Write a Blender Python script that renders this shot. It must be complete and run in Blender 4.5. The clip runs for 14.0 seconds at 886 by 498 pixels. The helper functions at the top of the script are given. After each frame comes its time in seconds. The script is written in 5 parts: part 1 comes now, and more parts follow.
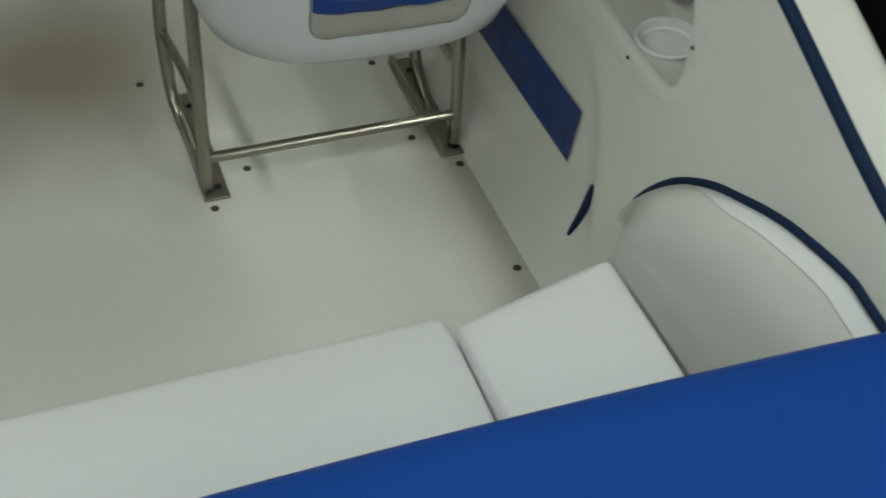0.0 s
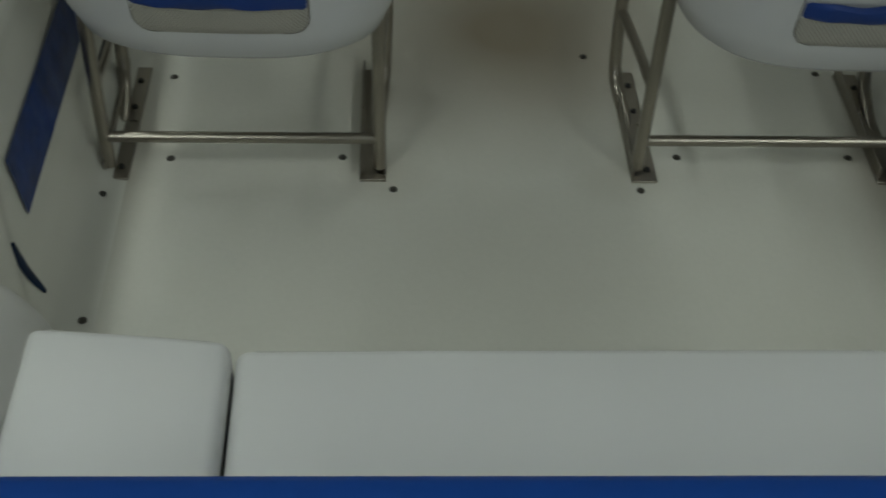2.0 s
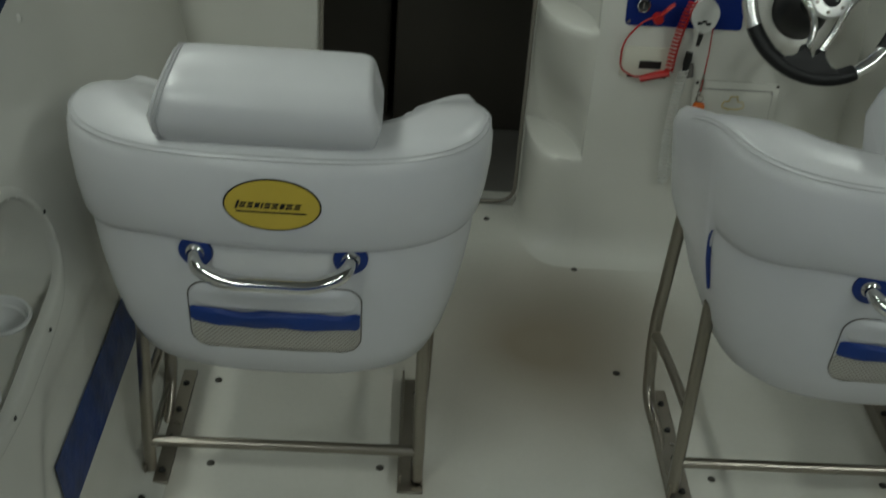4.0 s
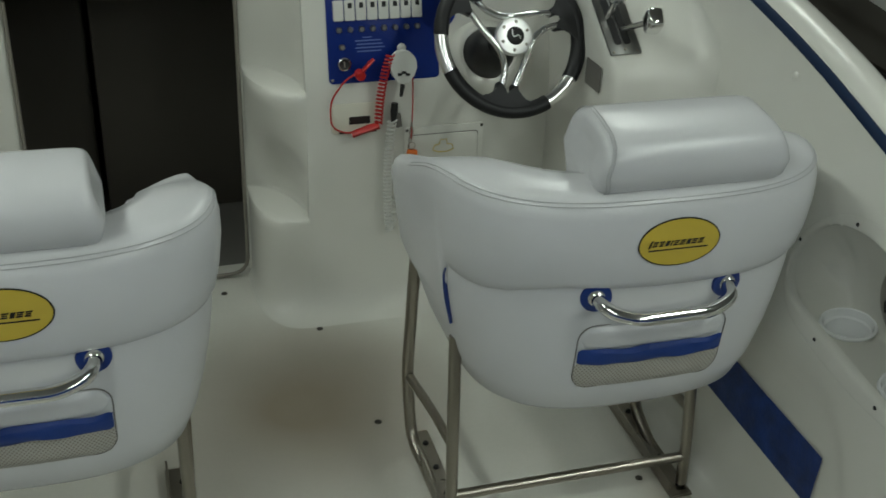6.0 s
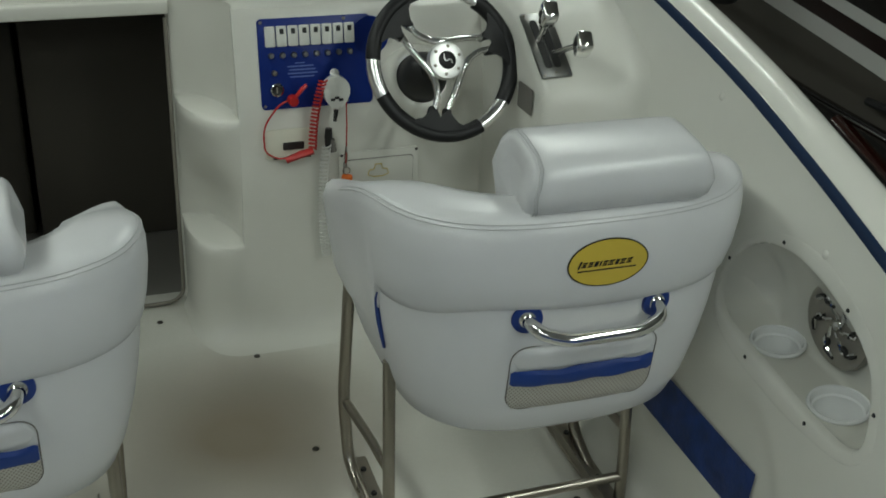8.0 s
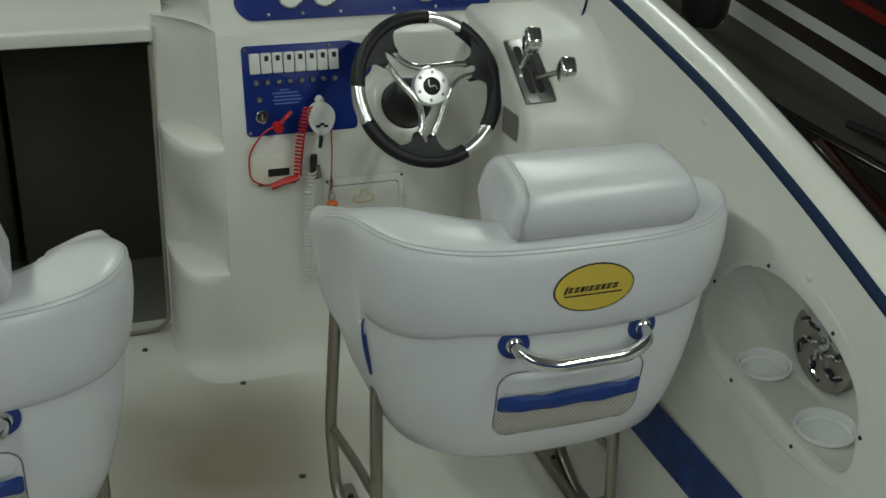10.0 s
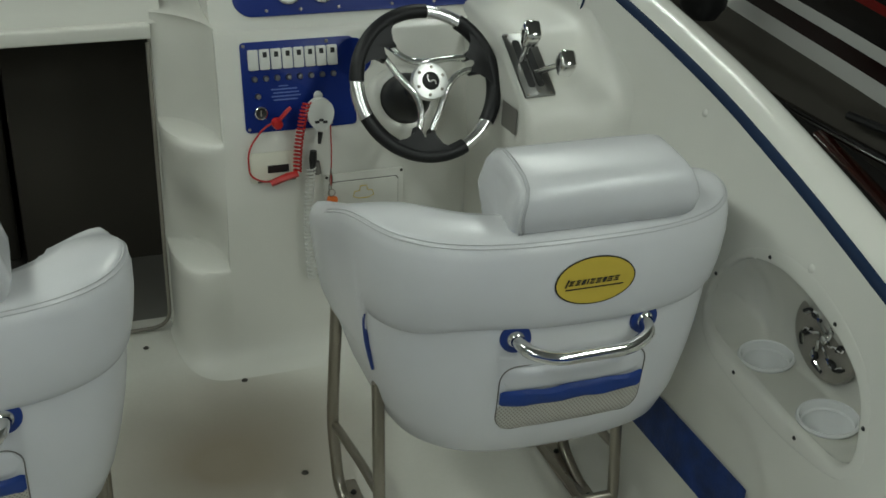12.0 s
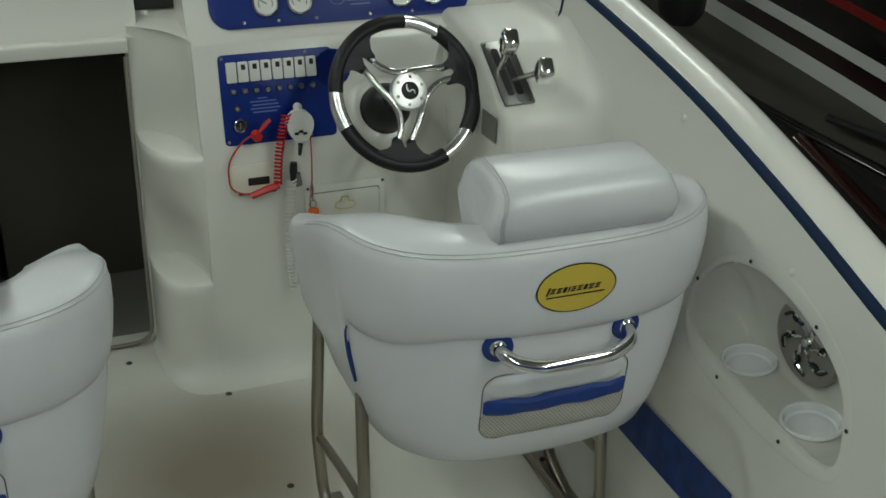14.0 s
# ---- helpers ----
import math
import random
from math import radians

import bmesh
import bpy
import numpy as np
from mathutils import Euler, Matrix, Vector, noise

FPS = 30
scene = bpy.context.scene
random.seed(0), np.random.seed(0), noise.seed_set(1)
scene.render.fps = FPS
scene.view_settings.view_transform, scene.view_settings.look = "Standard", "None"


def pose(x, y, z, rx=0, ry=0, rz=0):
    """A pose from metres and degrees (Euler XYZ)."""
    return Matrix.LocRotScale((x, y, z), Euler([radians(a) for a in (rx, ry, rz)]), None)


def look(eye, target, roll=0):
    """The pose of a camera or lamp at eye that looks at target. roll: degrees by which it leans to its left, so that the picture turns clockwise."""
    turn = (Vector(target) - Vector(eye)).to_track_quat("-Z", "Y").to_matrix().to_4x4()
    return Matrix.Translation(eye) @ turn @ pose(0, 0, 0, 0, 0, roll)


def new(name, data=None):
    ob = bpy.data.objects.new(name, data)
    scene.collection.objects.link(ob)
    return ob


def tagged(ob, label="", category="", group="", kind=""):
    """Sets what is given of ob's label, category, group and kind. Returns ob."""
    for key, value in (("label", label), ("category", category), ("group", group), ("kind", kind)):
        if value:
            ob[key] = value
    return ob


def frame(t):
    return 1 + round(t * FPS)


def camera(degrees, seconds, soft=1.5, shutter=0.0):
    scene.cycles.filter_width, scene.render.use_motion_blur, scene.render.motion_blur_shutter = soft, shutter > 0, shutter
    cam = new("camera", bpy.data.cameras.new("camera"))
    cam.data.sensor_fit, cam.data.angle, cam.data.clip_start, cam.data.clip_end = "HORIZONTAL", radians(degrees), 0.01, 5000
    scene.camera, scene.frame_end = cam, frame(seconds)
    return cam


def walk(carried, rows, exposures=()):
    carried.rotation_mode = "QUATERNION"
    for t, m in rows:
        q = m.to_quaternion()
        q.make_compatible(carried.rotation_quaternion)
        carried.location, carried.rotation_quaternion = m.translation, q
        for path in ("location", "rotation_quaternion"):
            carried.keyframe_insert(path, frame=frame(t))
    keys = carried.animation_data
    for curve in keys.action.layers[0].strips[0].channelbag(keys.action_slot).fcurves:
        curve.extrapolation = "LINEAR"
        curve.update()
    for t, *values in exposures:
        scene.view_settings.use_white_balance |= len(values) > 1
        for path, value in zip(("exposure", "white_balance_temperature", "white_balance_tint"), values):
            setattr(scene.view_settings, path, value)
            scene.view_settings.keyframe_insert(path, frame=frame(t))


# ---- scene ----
cam = camera(42.0, 14.0, soft=1.6, shutter=0.5)
PATH = [
    (0, (-0.048, -1.554, 1.483), (0.567, -0.28, 0.07), 6.6),
    (0.2, (-0.059, -1.542, 1.482), (0.525, -0.269, 0.054), 6.2),
    (0.5, (-0.091, -1.541, 1.486), (0.461, -0.311, 0.009), 5.7),
    (1, (-0.151, -1.534, 1.499), (0.322, -0.27, 0.023), 5.6),
    (1.5, (-0.177, -1.524, 1.5), (0.097, -0.216, 0.012), 4.1),
    (2, (-0.251, -1.530, 1.480), (-0.145, -0.167, 0.019), 3.4),
    (2.5, (-0.258, -1.525, 1.492), (-0.220, -0.154, 0.036), 2.6),
    (2.7, (-0.262, -1.523, 1.495), (-0.224, -0.147, 0.043), 2.75),
    (3, (-0.296, -1.504, 1.518), (-0.261, -0.082, 0.111), 4.1),
    (3.2, (-0.292, -1.504, 1.532), (-0.262, -0.008, 0.206), 3.9),
    (5.3, (-0.338, -1.558, 1.569), (0.056, 0.125, 0.564), 3.4),
    (5.5, (-0.327, -1.555, 1.568), (0.135, 0.103, 0.55), 2.9),
    (6, (-0.319, -1.549, 1.574), (0.208, 0.111, 0.591), 2.5),
    (6.5, (-0.302, -1.548, 1.57), (0.275, 0.097, 0.589), 2.9),
    (7, (-0.293, -1.548, 1.569), (0.296, 0.095, 0.591), 2.8),
    (7.5, (-0.291, -1.549, 1.576), (0.302, 0.104, 0.62), 2.9),
    (8, (-0.289, -1.558, 1.573), (0.326, 0.096, 0.631), 2.9),
    (8.5, (-0.295, -1.557, 1.579), (0.336, 0.116, 0.682), 3.8),
    (9, (-0.283, -1.555, 1.575), (0.345, 0.106, 0.654), 2.8),
    (9.2, (-0.293, -1.558, 1.581), (0.346, 0.102, 0.667), 2.7),
    (11.5, (-0.288, -1.554, 1.573), (0.358, 0.11, 0.671), 2.9),
    (12, (-0.291, -1.555, 1.573), (0.352, 0.105, 0.663), 2.3),
    (12.5, (-0.289, -1.558, 1.572), (0.359, 0.11, 0.68), 2.0),
    (13, (-0.276, -1.559, 1.568), (0.386, 0.1, 0.67), 1.4),
    (13.5, (-0.277, -1.556, 1.573), (0.383, 0.107, 0.68), 1.3),
    (14, (-0.28, -1.554, 1.575), (0.387, 0.105, 0.677), 1.6),
]
EXPOSURES = [(0, 0.27), (0.6, -0.02), (1.0, -0.1), (1.5, -0.3), (2.5, -0.62), (3.0, -0.68), (3.4, -0.62), (5.3, -0.15), (7, 0.0), (14, 0.04)]
walk(cam, [(t, look(e, a, r)) for t, e, a, r in PATH], EXPOSURES)



# ---------------------------------------------------------------- world and light
world = bpy.data.worlds.new("world")
scene.world = world
world.use_nodes = True
world.node_tree.nodes["Background"].inputs[0].default_value = (0.75, 0.85, 0.9, 1)
world.node_tree.nodes["Background"].inputs[1].default_value = 0.08


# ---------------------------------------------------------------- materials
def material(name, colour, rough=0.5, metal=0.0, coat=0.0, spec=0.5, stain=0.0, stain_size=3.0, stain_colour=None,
             grain=0.0, grain_size=300.0, bump=0.0, bump_size=200.0, bump_dist=0.001, emit=None, rough_var=0.0, mottle=0.0):
    """A procedural surface: base colour with stains (large) and grain (small), gloss variation and fine relief."""
    m = bpy.data.materials.new(name)
    m.use_nodes = True
    nt = m.node_tree
    b = nt.nodes["Principled BSDF"]
    b.inputs["Base Color"].default_value = (*colour, 1)
    b.inputs["Roughness"].default_value = rough
    b.inputs["Metallic"].default_value = metal
    b.inputs["Coat Weight"].default_value = coat
    b.inputs["Coat Roughness"].default_value = 0.08
    b.inputs["Specular IOR Level"].default_value = spec
    tc = nt.nodes.new("ShaderNodeTexCoord")
    out = None

    def noise_at(size, detail=4.0, rough_n=0.6):
        n = nt.nodes.new("ShaderNodeTexNoise")
        n.inputs["Scale"].default_value = size
        n.inputs["Detail"].default_value = detail
        n.inputs["Roughness"].default_value = rough_n
        nt.links.new(tc.outputs["Object"], n.inputs["Vector"])
        return n

    def mix(a, c, fac):
        x = nt.nodes.new("ShaderNodeMix")
        x.data_type = "RGBA"
        if isinstance(a, tuple):
            x.inputs[6].default_value = (*a, 1)
        else:
            nt.links.new(a, x.inputs[6])
        x.inputs[7].default_value = (*c, 1)
        nt.links.new(fac, x.inputs[0])
        return x.outputs[2]

    def ramp(source, lo, hi, top):
        r = nt.nodes.new("ShaderNodeMapRange")
        r.interpolation_type = "LINEAR"
        r.inputs[1].default_value, r.inputs[2].default_value = lo, hi
        r.inputs[3].default_value, r.inputs[4].default_value = 0.0, top
        nt.links.new(source, r.inputs[0])
        return r.outputs[0]

    if stain:
        n = noise_at(stain_size, 3.0, 0.5)
        out = mix(colour, stain_colour or tuple(c * 0.6 for c in colour), ramp(n.outputs[0], 0.15, 0.95, stain))
    if mottle:
        # faint broad unevenness, with no edges of its own
        n = noise_at(2.2, 1.0, 0.4)
        fac = nt.nodes.new("ShaderNodeMath")
        fac.operation = "MULTIPLY"
        fac.inputs[1].default_value = mottle * 2
        nt.links.new(n.outputs[0], fac.inputs[0])
        out = mix(colour, tuple(c * k for c, k in zip(colour, (0.62, 0.58, 0.5))), fac.outputs[0])
    if grain:
        n = noise_at(grain_size, 2.0)
        out = mix(out if out is not None else colour, tuple(c * 0.55 for c in colour), ramp(n.outputs[0], 0.2, 0.9, grain))
    if out is not None:
        nt.links.new(out, b.inputs["Base Color"])
    if rough_var:
        n = noise_at(stain_size * 4, 2.0, 0.5)
        r = nt.nodes.new("ShaderNodeMapRange")
        r.interpolation_type = "LINEAR"
        r.inputs[1].default_value, r.inputs[2].default_value = 0.25, 0.75
        r.inputs[3].default_value, r.inputs[4].default_value = max(rough - rough_var, 0.02), rough + rough_var
        nt.links.new(n.outputs[0], r.inputs[0])
        nt.links.new(r.outputs[0], b.inputs["Roughness"])
    if bump:
        n = noise_at(bump_size, 3.0)
        bp = nt.nodes.new("ShaderNodeBump")
        bp.inputs["Strength"].default_value = bump
        bp.inputs["Distance"].default_value = bump_dist
        nt.links.new(n.outputs[0], bp.inputs["Height"])
        nt.links.new(bp.outputs[0], b.inputs["Normal"])
    if emit:
        b.inputs["Emission Color"].default_value = (*emit[0], 1)
        b.inputs["Emission Strength"].default_value = emit[1]
    return m


GELCOAT = material("gelcoat", (0.71, 0.705, 0.65), 0.19, mottle=0.07, grain=0.09, grain_size=6)
SATIN_GELCOAT = material("satin_gelcoat", (0.66, 0.655, 0.605), 0.36, mottle=0.09)
DECK = material("deck_gelcoat", (0.66, 0.655, 0.60), 0.5, stain=0.35, stain_size=2.6, stain_colour=(0.52, 0.49, 0.41),
                grain=0.12, grain_size=90, bump=0.25, bump_size=700, bump_dist=0.0006, rough_var=0.1)
VINYL = material("white_vinyl", (0.68, 0.685, 0.70), 0.26, mottle=0.09, grain=0.13, grain_size=9, bump=0.12, bump_size=900, bump_dist=0.0005)
CUSHION = material("cushion_vinyl", (0.70, 0.70, 0.70), 0.42, mottle=0.10, bump=0.22, bump_size=650, bump_dist=0.0007)

GREY_VINYL = material("grey_vinyl", (0.55, 0.545, 0.515), 0.45, stain=0.3, stain_size=5, stain_colour=(0.46, 0.44, 0.39), bump=0.25, bump_size=500, bump_dist=0.0008)


def dirt_and_shade(m, patches, colour):
    """Brownish foot dirt and painted-in shade in soft uneven patches: (x, y, half-width, half-length, strength)."""
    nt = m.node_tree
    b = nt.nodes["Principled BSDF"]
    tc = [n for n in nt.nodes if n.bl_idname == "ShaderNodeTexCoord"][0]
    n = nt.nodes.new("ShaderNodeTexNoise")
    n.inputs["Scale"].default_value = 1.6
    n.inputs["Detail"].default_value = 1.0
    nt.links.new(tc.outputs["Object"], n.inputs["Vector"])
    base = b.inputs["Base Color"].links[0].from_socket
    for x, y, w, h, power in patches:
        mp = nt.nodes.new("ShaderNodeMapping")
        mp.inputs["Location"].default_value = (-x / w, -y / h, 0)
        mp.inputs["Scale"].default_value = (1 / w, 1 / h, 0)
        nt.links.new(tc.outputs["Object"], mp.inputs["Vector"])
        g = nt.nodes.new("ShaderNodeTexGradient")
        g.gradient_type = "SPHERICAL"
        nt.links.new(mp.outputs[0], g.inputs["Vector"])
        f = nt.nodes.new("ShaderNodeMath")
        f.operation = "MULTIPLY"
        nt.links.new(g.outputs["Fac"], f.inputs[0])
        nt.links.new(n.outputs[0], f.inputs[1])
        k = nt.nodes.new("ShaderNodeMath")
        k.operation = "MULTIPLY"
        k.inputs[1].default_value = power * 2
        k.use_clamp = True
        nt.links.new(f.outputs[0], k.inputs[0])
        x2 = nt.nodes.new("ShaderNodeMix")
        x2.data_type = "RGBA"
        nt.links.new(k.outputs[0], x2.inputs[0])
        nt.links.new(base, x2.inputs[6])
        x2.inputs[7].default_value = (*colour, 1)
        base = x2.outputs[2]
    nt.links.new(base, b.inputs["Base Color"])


# first two patches also paint in the shade that falls between the chairs
dirt_and_shade(DECK, ((-0.01, 0.47, 0.42, 0.44, 1.15), (0.10, 0.56, 0.34, 0.34, 0.5), (0.74, -0.15, 0.16, 0.55, 0.45), (-0.74, 0.0, 0.13, 0.5, 0.35), (0.2, 0.05, 0.12, 0.10, 0.3), (-0.25, 0.05, 0.12, 0.10, 0.3), (0.72, 0.05, 0.12, 0.12, 0.4)), (0.29, 0.245, 0.185))
BLUE_VINYL = material("blue_vinyl", (0.007, 0.060, 0.31), 0.6, spec=0.12, stain=0.3, stain_size=7, stain_colour=(0.005, 0.042, 0.23),
                      bump=0.25, bump_size=700, bump_dist=0.0006)
BLUE_TRIM = material("blue_trim", (0.004, 0.018, 0.055), 0.55, spec=0.2, stain=0.3, stain_size=9)
BLUE_PANEL = material("blue_panel", (0.0025, 0.021, 0.185), 0.36, spec=0.3, stain=0.2, stain_size=12)
STEEL = material("stainless", (0.34, 0.315, 0.275), 0.31, metal=1.0, stain=0.45, stain_size=9, stain_colour=(0.27, 0.23, 0.18), rough_var=0.04)
SATIN = material("satin_metal", (0.86, 0.86, 0.84), 0.38, metal=1.0, rough_var=0.05, stain=0.1, stain_size=20)
SNAP = material("dark_snap", (0.09, 0.085, 0.075), 0.4, metal=0.8)
CHROME = material("chrome", (0.82, 0.82, 0.80), 0.09, metal=1.0, stain=0.15, stain_size=30, rough_var=0.04)
PLATE_STEEL = material("plate_steel", (0.30, 0.30, 0.29), 0.3, metal=1.0, stain=0.2, stain_size=25)
BLACK_GRIP = material("black_leather", (0.009, 0.009, 0.010), 0.45, spec=0.35, bump=0.4, bump_size=500, bump_dist=0.0008)
BLACK = material("black_plastic", (0.012, 0.012, 0.012), 0.45)
MESH_NET = material("mesh_net", (0.50, 0.48, 0.42), 0.8, stain=0.3, stain_size=25)


def weave(m, step, dark):
    """Crossing threads: two diagonal bands that darken the holes between them."""
    nt = m.node_tree
    b = nt.nodes["Principled BSDF"]
    tc = [n for n in nt.nodes if n.bl_idname == "ShaderNodeTexCoord"][0]
    bands = []
    for turn in (40, -40):
        mp = nt.nodes.new("ShaderNodeMapping")
        mp.inputs["Rotation"].default_value = (0, radians(turn), 0)
        nt.links.new(tc.outputs["Object"], mp.inputs["Vector"])
        wv = nt.nodes.new("ShaderNodeTexWave")
        wv.bands_direction = "X"
        wv.inputs["Scale"].default_value = 0.314 / step
        wv.inputs["Distortion"].default_value = 0.6
        nt.links.new(mp.outputs[0], wv.inputs["Vector"])
        bands.append(wv.outputs["Fac"])
    both = nt.nodes.new("ShaderNodeMath")
    both.operation = "MULTIPLY"
    nt.links.new(bands[0], both.inputs[0])
    nt.links.new(bands[1], both.inputs[1])
    mx = nt.nodes.new("ShaderNodeMix")
    mx.data_type = "RGBA"
    nt.links.new(both.outputs[0], mx.inputs[0])
    nt.links.new(b.inputs["Base Color"].links[0].from_socket, mx.inputs[6])
    mx.inputs[7].default_value = (*dark, 1)
    nt.links.new(mx.outputs[2], b.inputs["Base Color"])
    bp = nt.nodes.new("ShaderNodeBump")
    bp.invert = True
    bp.inputs["Strength"].default_value = 0.6
    bp.inputs["Distance"].default_value = 0.0012
    nt.links.new(both.outputs[0], bp.inputs["Height"])
    nt.links.new(bp.outputs[0], b.inputs["Normal"])


weave(MESH_NET, 0.0052, (0.20, 0.185, 0.16))
INLAY_BLUE = material("inlay_blue", (0.007, 0.048, 0.25), 0.42, stain=1.0, stain_size=24, stain_colour=(0.003, 0.010, 0.045), bump=0.6, bump_size=40, bump_dist=0.003)
YELLOW = material("yellow_decal", (0.62, 0.46, 0.055), 0.4, stain=0.2, stain_size=20)
RED = material("red_cord", (0.45, 0.012, 0.010), 0.4)
ORANGE = material("orange_plastic", (0.75, 0.16, 0.02), 0.45)
WHITE_PLASTIC = material("white_plastic", (0.74, 0.74, 0.70), 0.35, stain=0.15, stain_size=20)
CUP_PLASTIC = material("cup_plastic", (0.86, 0.87, 0.87), 0.25, stain=0.1, stain_size=18, coat=0.3)
CABIN_DARK = material("cabin_carpet", (0.24, 0.215, 0.175), 0.85, stain=0.5, stain_size=4, grain=0.3, grain_size=150)
HULL_DARK = material("dark_hull", (0.012, 0.010, 0.010), 0.12, coat=0.8, stain=0.3, stain_size=3)
HULL_RED = material("red_hull", (0.016, 0.003, 0.003), 0.15, coat=0.8, stain=0.3, stain_size=3)
HULL_WHITE = material("hull_stripe", (0.78, 0.78, 0.75), 0.2, coat=0.6, stain=0.2, stain_size=2)
CONCRETE = material("showroom_floor", (0.17, 0.165, 0.15), 0.35, stain=0.5, stain_size=0.9, grain=0.2, grain_size=20, rough_var=0.15)
ROOM_WALL = material("room_wall", (0.60, 0.61, 0.59), 0.8, stain=0.2, stain_size=0.8)
LAMP = material("lamp_tube", (0.9, 0.9, 0.9), 0.5, emit=((0.9, 1.0, 0.92), 9.0))
BLUE_FLANGE = material("blue_flange", (0.006, 0.032, 0.19), 0.4, stain=0.3, stain_size=20)
PANEL_PRINT = material("panel_print", (0.10, 0.16, 0.42), 0.5)
BRUSHED = material("polished_alloy", (0.93, 0.93, 0.92), 0.24, metal=1.0, stain=0.1, stain_size=30)
POCKET_BLUE = material("pocket_blue", (0.005, 0.042, 0.24), 0.5, stain=0.5, stain_size=18, stain_colour=(0.004, 0.022, 0.11), bump=0.3, bump_size=120, bump_dist=0.001)
SEAM = material("dark_seam", (0.16, 0.15, 0.135), 0.7)
STITCH = material("stitching", (0.47, 0.47, 0.475), 0.7)
BRIGHT_RED = material("bright_red_hull", (0.22, 0.012, 0.010), 0.15, coat=0.8)
GUARD_BROWN = material("guard_brown", (0.035, 0.009, 0.006), 0.15, coat=0.8)
HULL_GREY = material("grey_hull", (0.11, 0.10, 0.085), 0.2, coat=0.5, stain=0.4, stain_size=2)
LINING = material("cabin_lining", (0.075, 0.066, 0.052), 0.7, stain=0.4, stain_size=3)
CABIN_FLOOR = material("cabin_floor", (0.24, 0.23, 0.21), 0.6, stain=0.4, stain_size=5)


# ---------------------------------------------------------------- building tools
def part(name, bm, mat, parent=None, label="", smooth=40):
    me = bpy.data.meshes.new(name)
    bmesh.ops.recalc_face_normals(bm, faces=bm.faces)
    bm.to_mesh(me)
    bm.free()
    me.materials.append(mat)
    if smooth:
        me.polygons.foreach_set("use_smooth", [True] * len(me.polygons))
        me.set_sharp_from_angle(angle=radians(smooth))
    ob = new(name, me)
    if parent is not None:
        ob.parent = parent
    if label:
        ob["label"] = label
    return ob


def thing(name, label, category, group="", at=(0, 0, 0), turn=0):
    ob = new(name)
    ob.empty_display_size = 0.05
    ob.matrix_basis = pose(*at, 0, 0, turn)
    return tagged(ob, label, category, group)


def structure(name, bm, mat, label, category="", smooth=40):
    return tagged(part(name, bm, mat, None, "", smooth), label, category or name.split("_")[0], "", "structure")


def grid(rows, closed_u=False, closed_v=False, bm=None):
    """A sheet through rows of points."""
    bm = bm or bmesh.new()
    vs = [[bm.verts.new(p) for p in r] for r in rows]
    nu, nv = len(vs), len(vs[0])
    for i in range(nu if closed_u else nu - 1):
        for j in range(nv if closed_v else nv - 1):
            a, b, c, d = vs[i][j], vs[(i + 1) % nu][j], vs[(i + 1) % nu][(j + 1) % nv], vs[i][(j + 1) % nv]
            bm.faces.new((a, b, c, d))
    return bm, vs


def box(x0, x1, y0, y1, z0, z1, bevel=0.0, seg=2, bm=None):
    own = bm is None
    bm = bm or bmesh.new()
    r = bmesh.ops.create_cube(bm, size=1)
    for v in r["verts"]:
        v.co = Vector(((x0 + x1) / 2 + v.co.x * (x1 - x0), (y0 + y1) / 2 + v.co.y * (y1 - y0), (z0 + z1) / 2 + v.co.z * (z1 - z0)))
    if bevel and own:
        bmesh.ops.bevel(bm, geom=list(bm.edges), offset=bevel, segments=seg, affect="EDGES", profile=0.5)
    return bm


def frames_along(pts, closed=False):
    """Two normals at each point of a path, with little twist."""
    n = len(pts)
    out = []
    prev = None
    for i in range(n):
        a = pts[(i - 1) % n] if closed or i > 0 else pts[0]
        b = pts[(i + 1) % n] if closed or i < n - 1 else pts[-1]
        t = (b - a).normalized()
        if prev is None:
            up = Vector((0, 0, 1)) if abs(t.z) < 0.9 else Vector((1, 0, 0))
            u = t.cross(up).normalized()
        else:
            u = (prev - t * prev.dot(t)).normalized()
        prev = u
        out.append((u, t.cross(u)))
    return out


def tube(pts, r, n=12, closed=False, bm=None, rz=None, phase=0.0):
    """A round bar along a path; r may be a list, rz flattens it."""
    pts = [Vector(p) for p in pts]
    fr = frames_along(pts, closed)
    rows = []
    for i, (p, (u, v)) in enumerate(zip(pts, fr)):
        ri = r[i] if isinstance(r, (list, tuple)) else r
        rows.append([p + u * (ri * math.cos(2 * math.pi * k / n + phase)) + v * ((rz or ri) * math.sin(2 * math.pi * k / n + phase)) for k in range(n)])
    bm, vs = grid(rows, closed, True, bm)
    if not closed:
        bm.faces.new(vs[0])
        bm.faces.new(list(reversed(vs[-1])))
    return bm


def rounded(pts, r, seg=6):
    """A path with its corners rounded."""
    pts = [Vector(p) for p in pts]
    out = [pts[0]]
    for a, b, c in zip(pts, pts[1:], pts[2:]):
        d1, d2 = (a - b), (c - b)
        k = min(r, d1.length * 0.45, d2.length * 0.45)
        p, q = b + d1.normalized() * k, b + d2.normalized() * k
        for i in range(seg + 1):
            s = i / seg
            out.append(p * (1 - s) ** 2 + b * (2 * s * (1 - s)) + q * s ** 2)
    out.append(pts[-1])
    return out


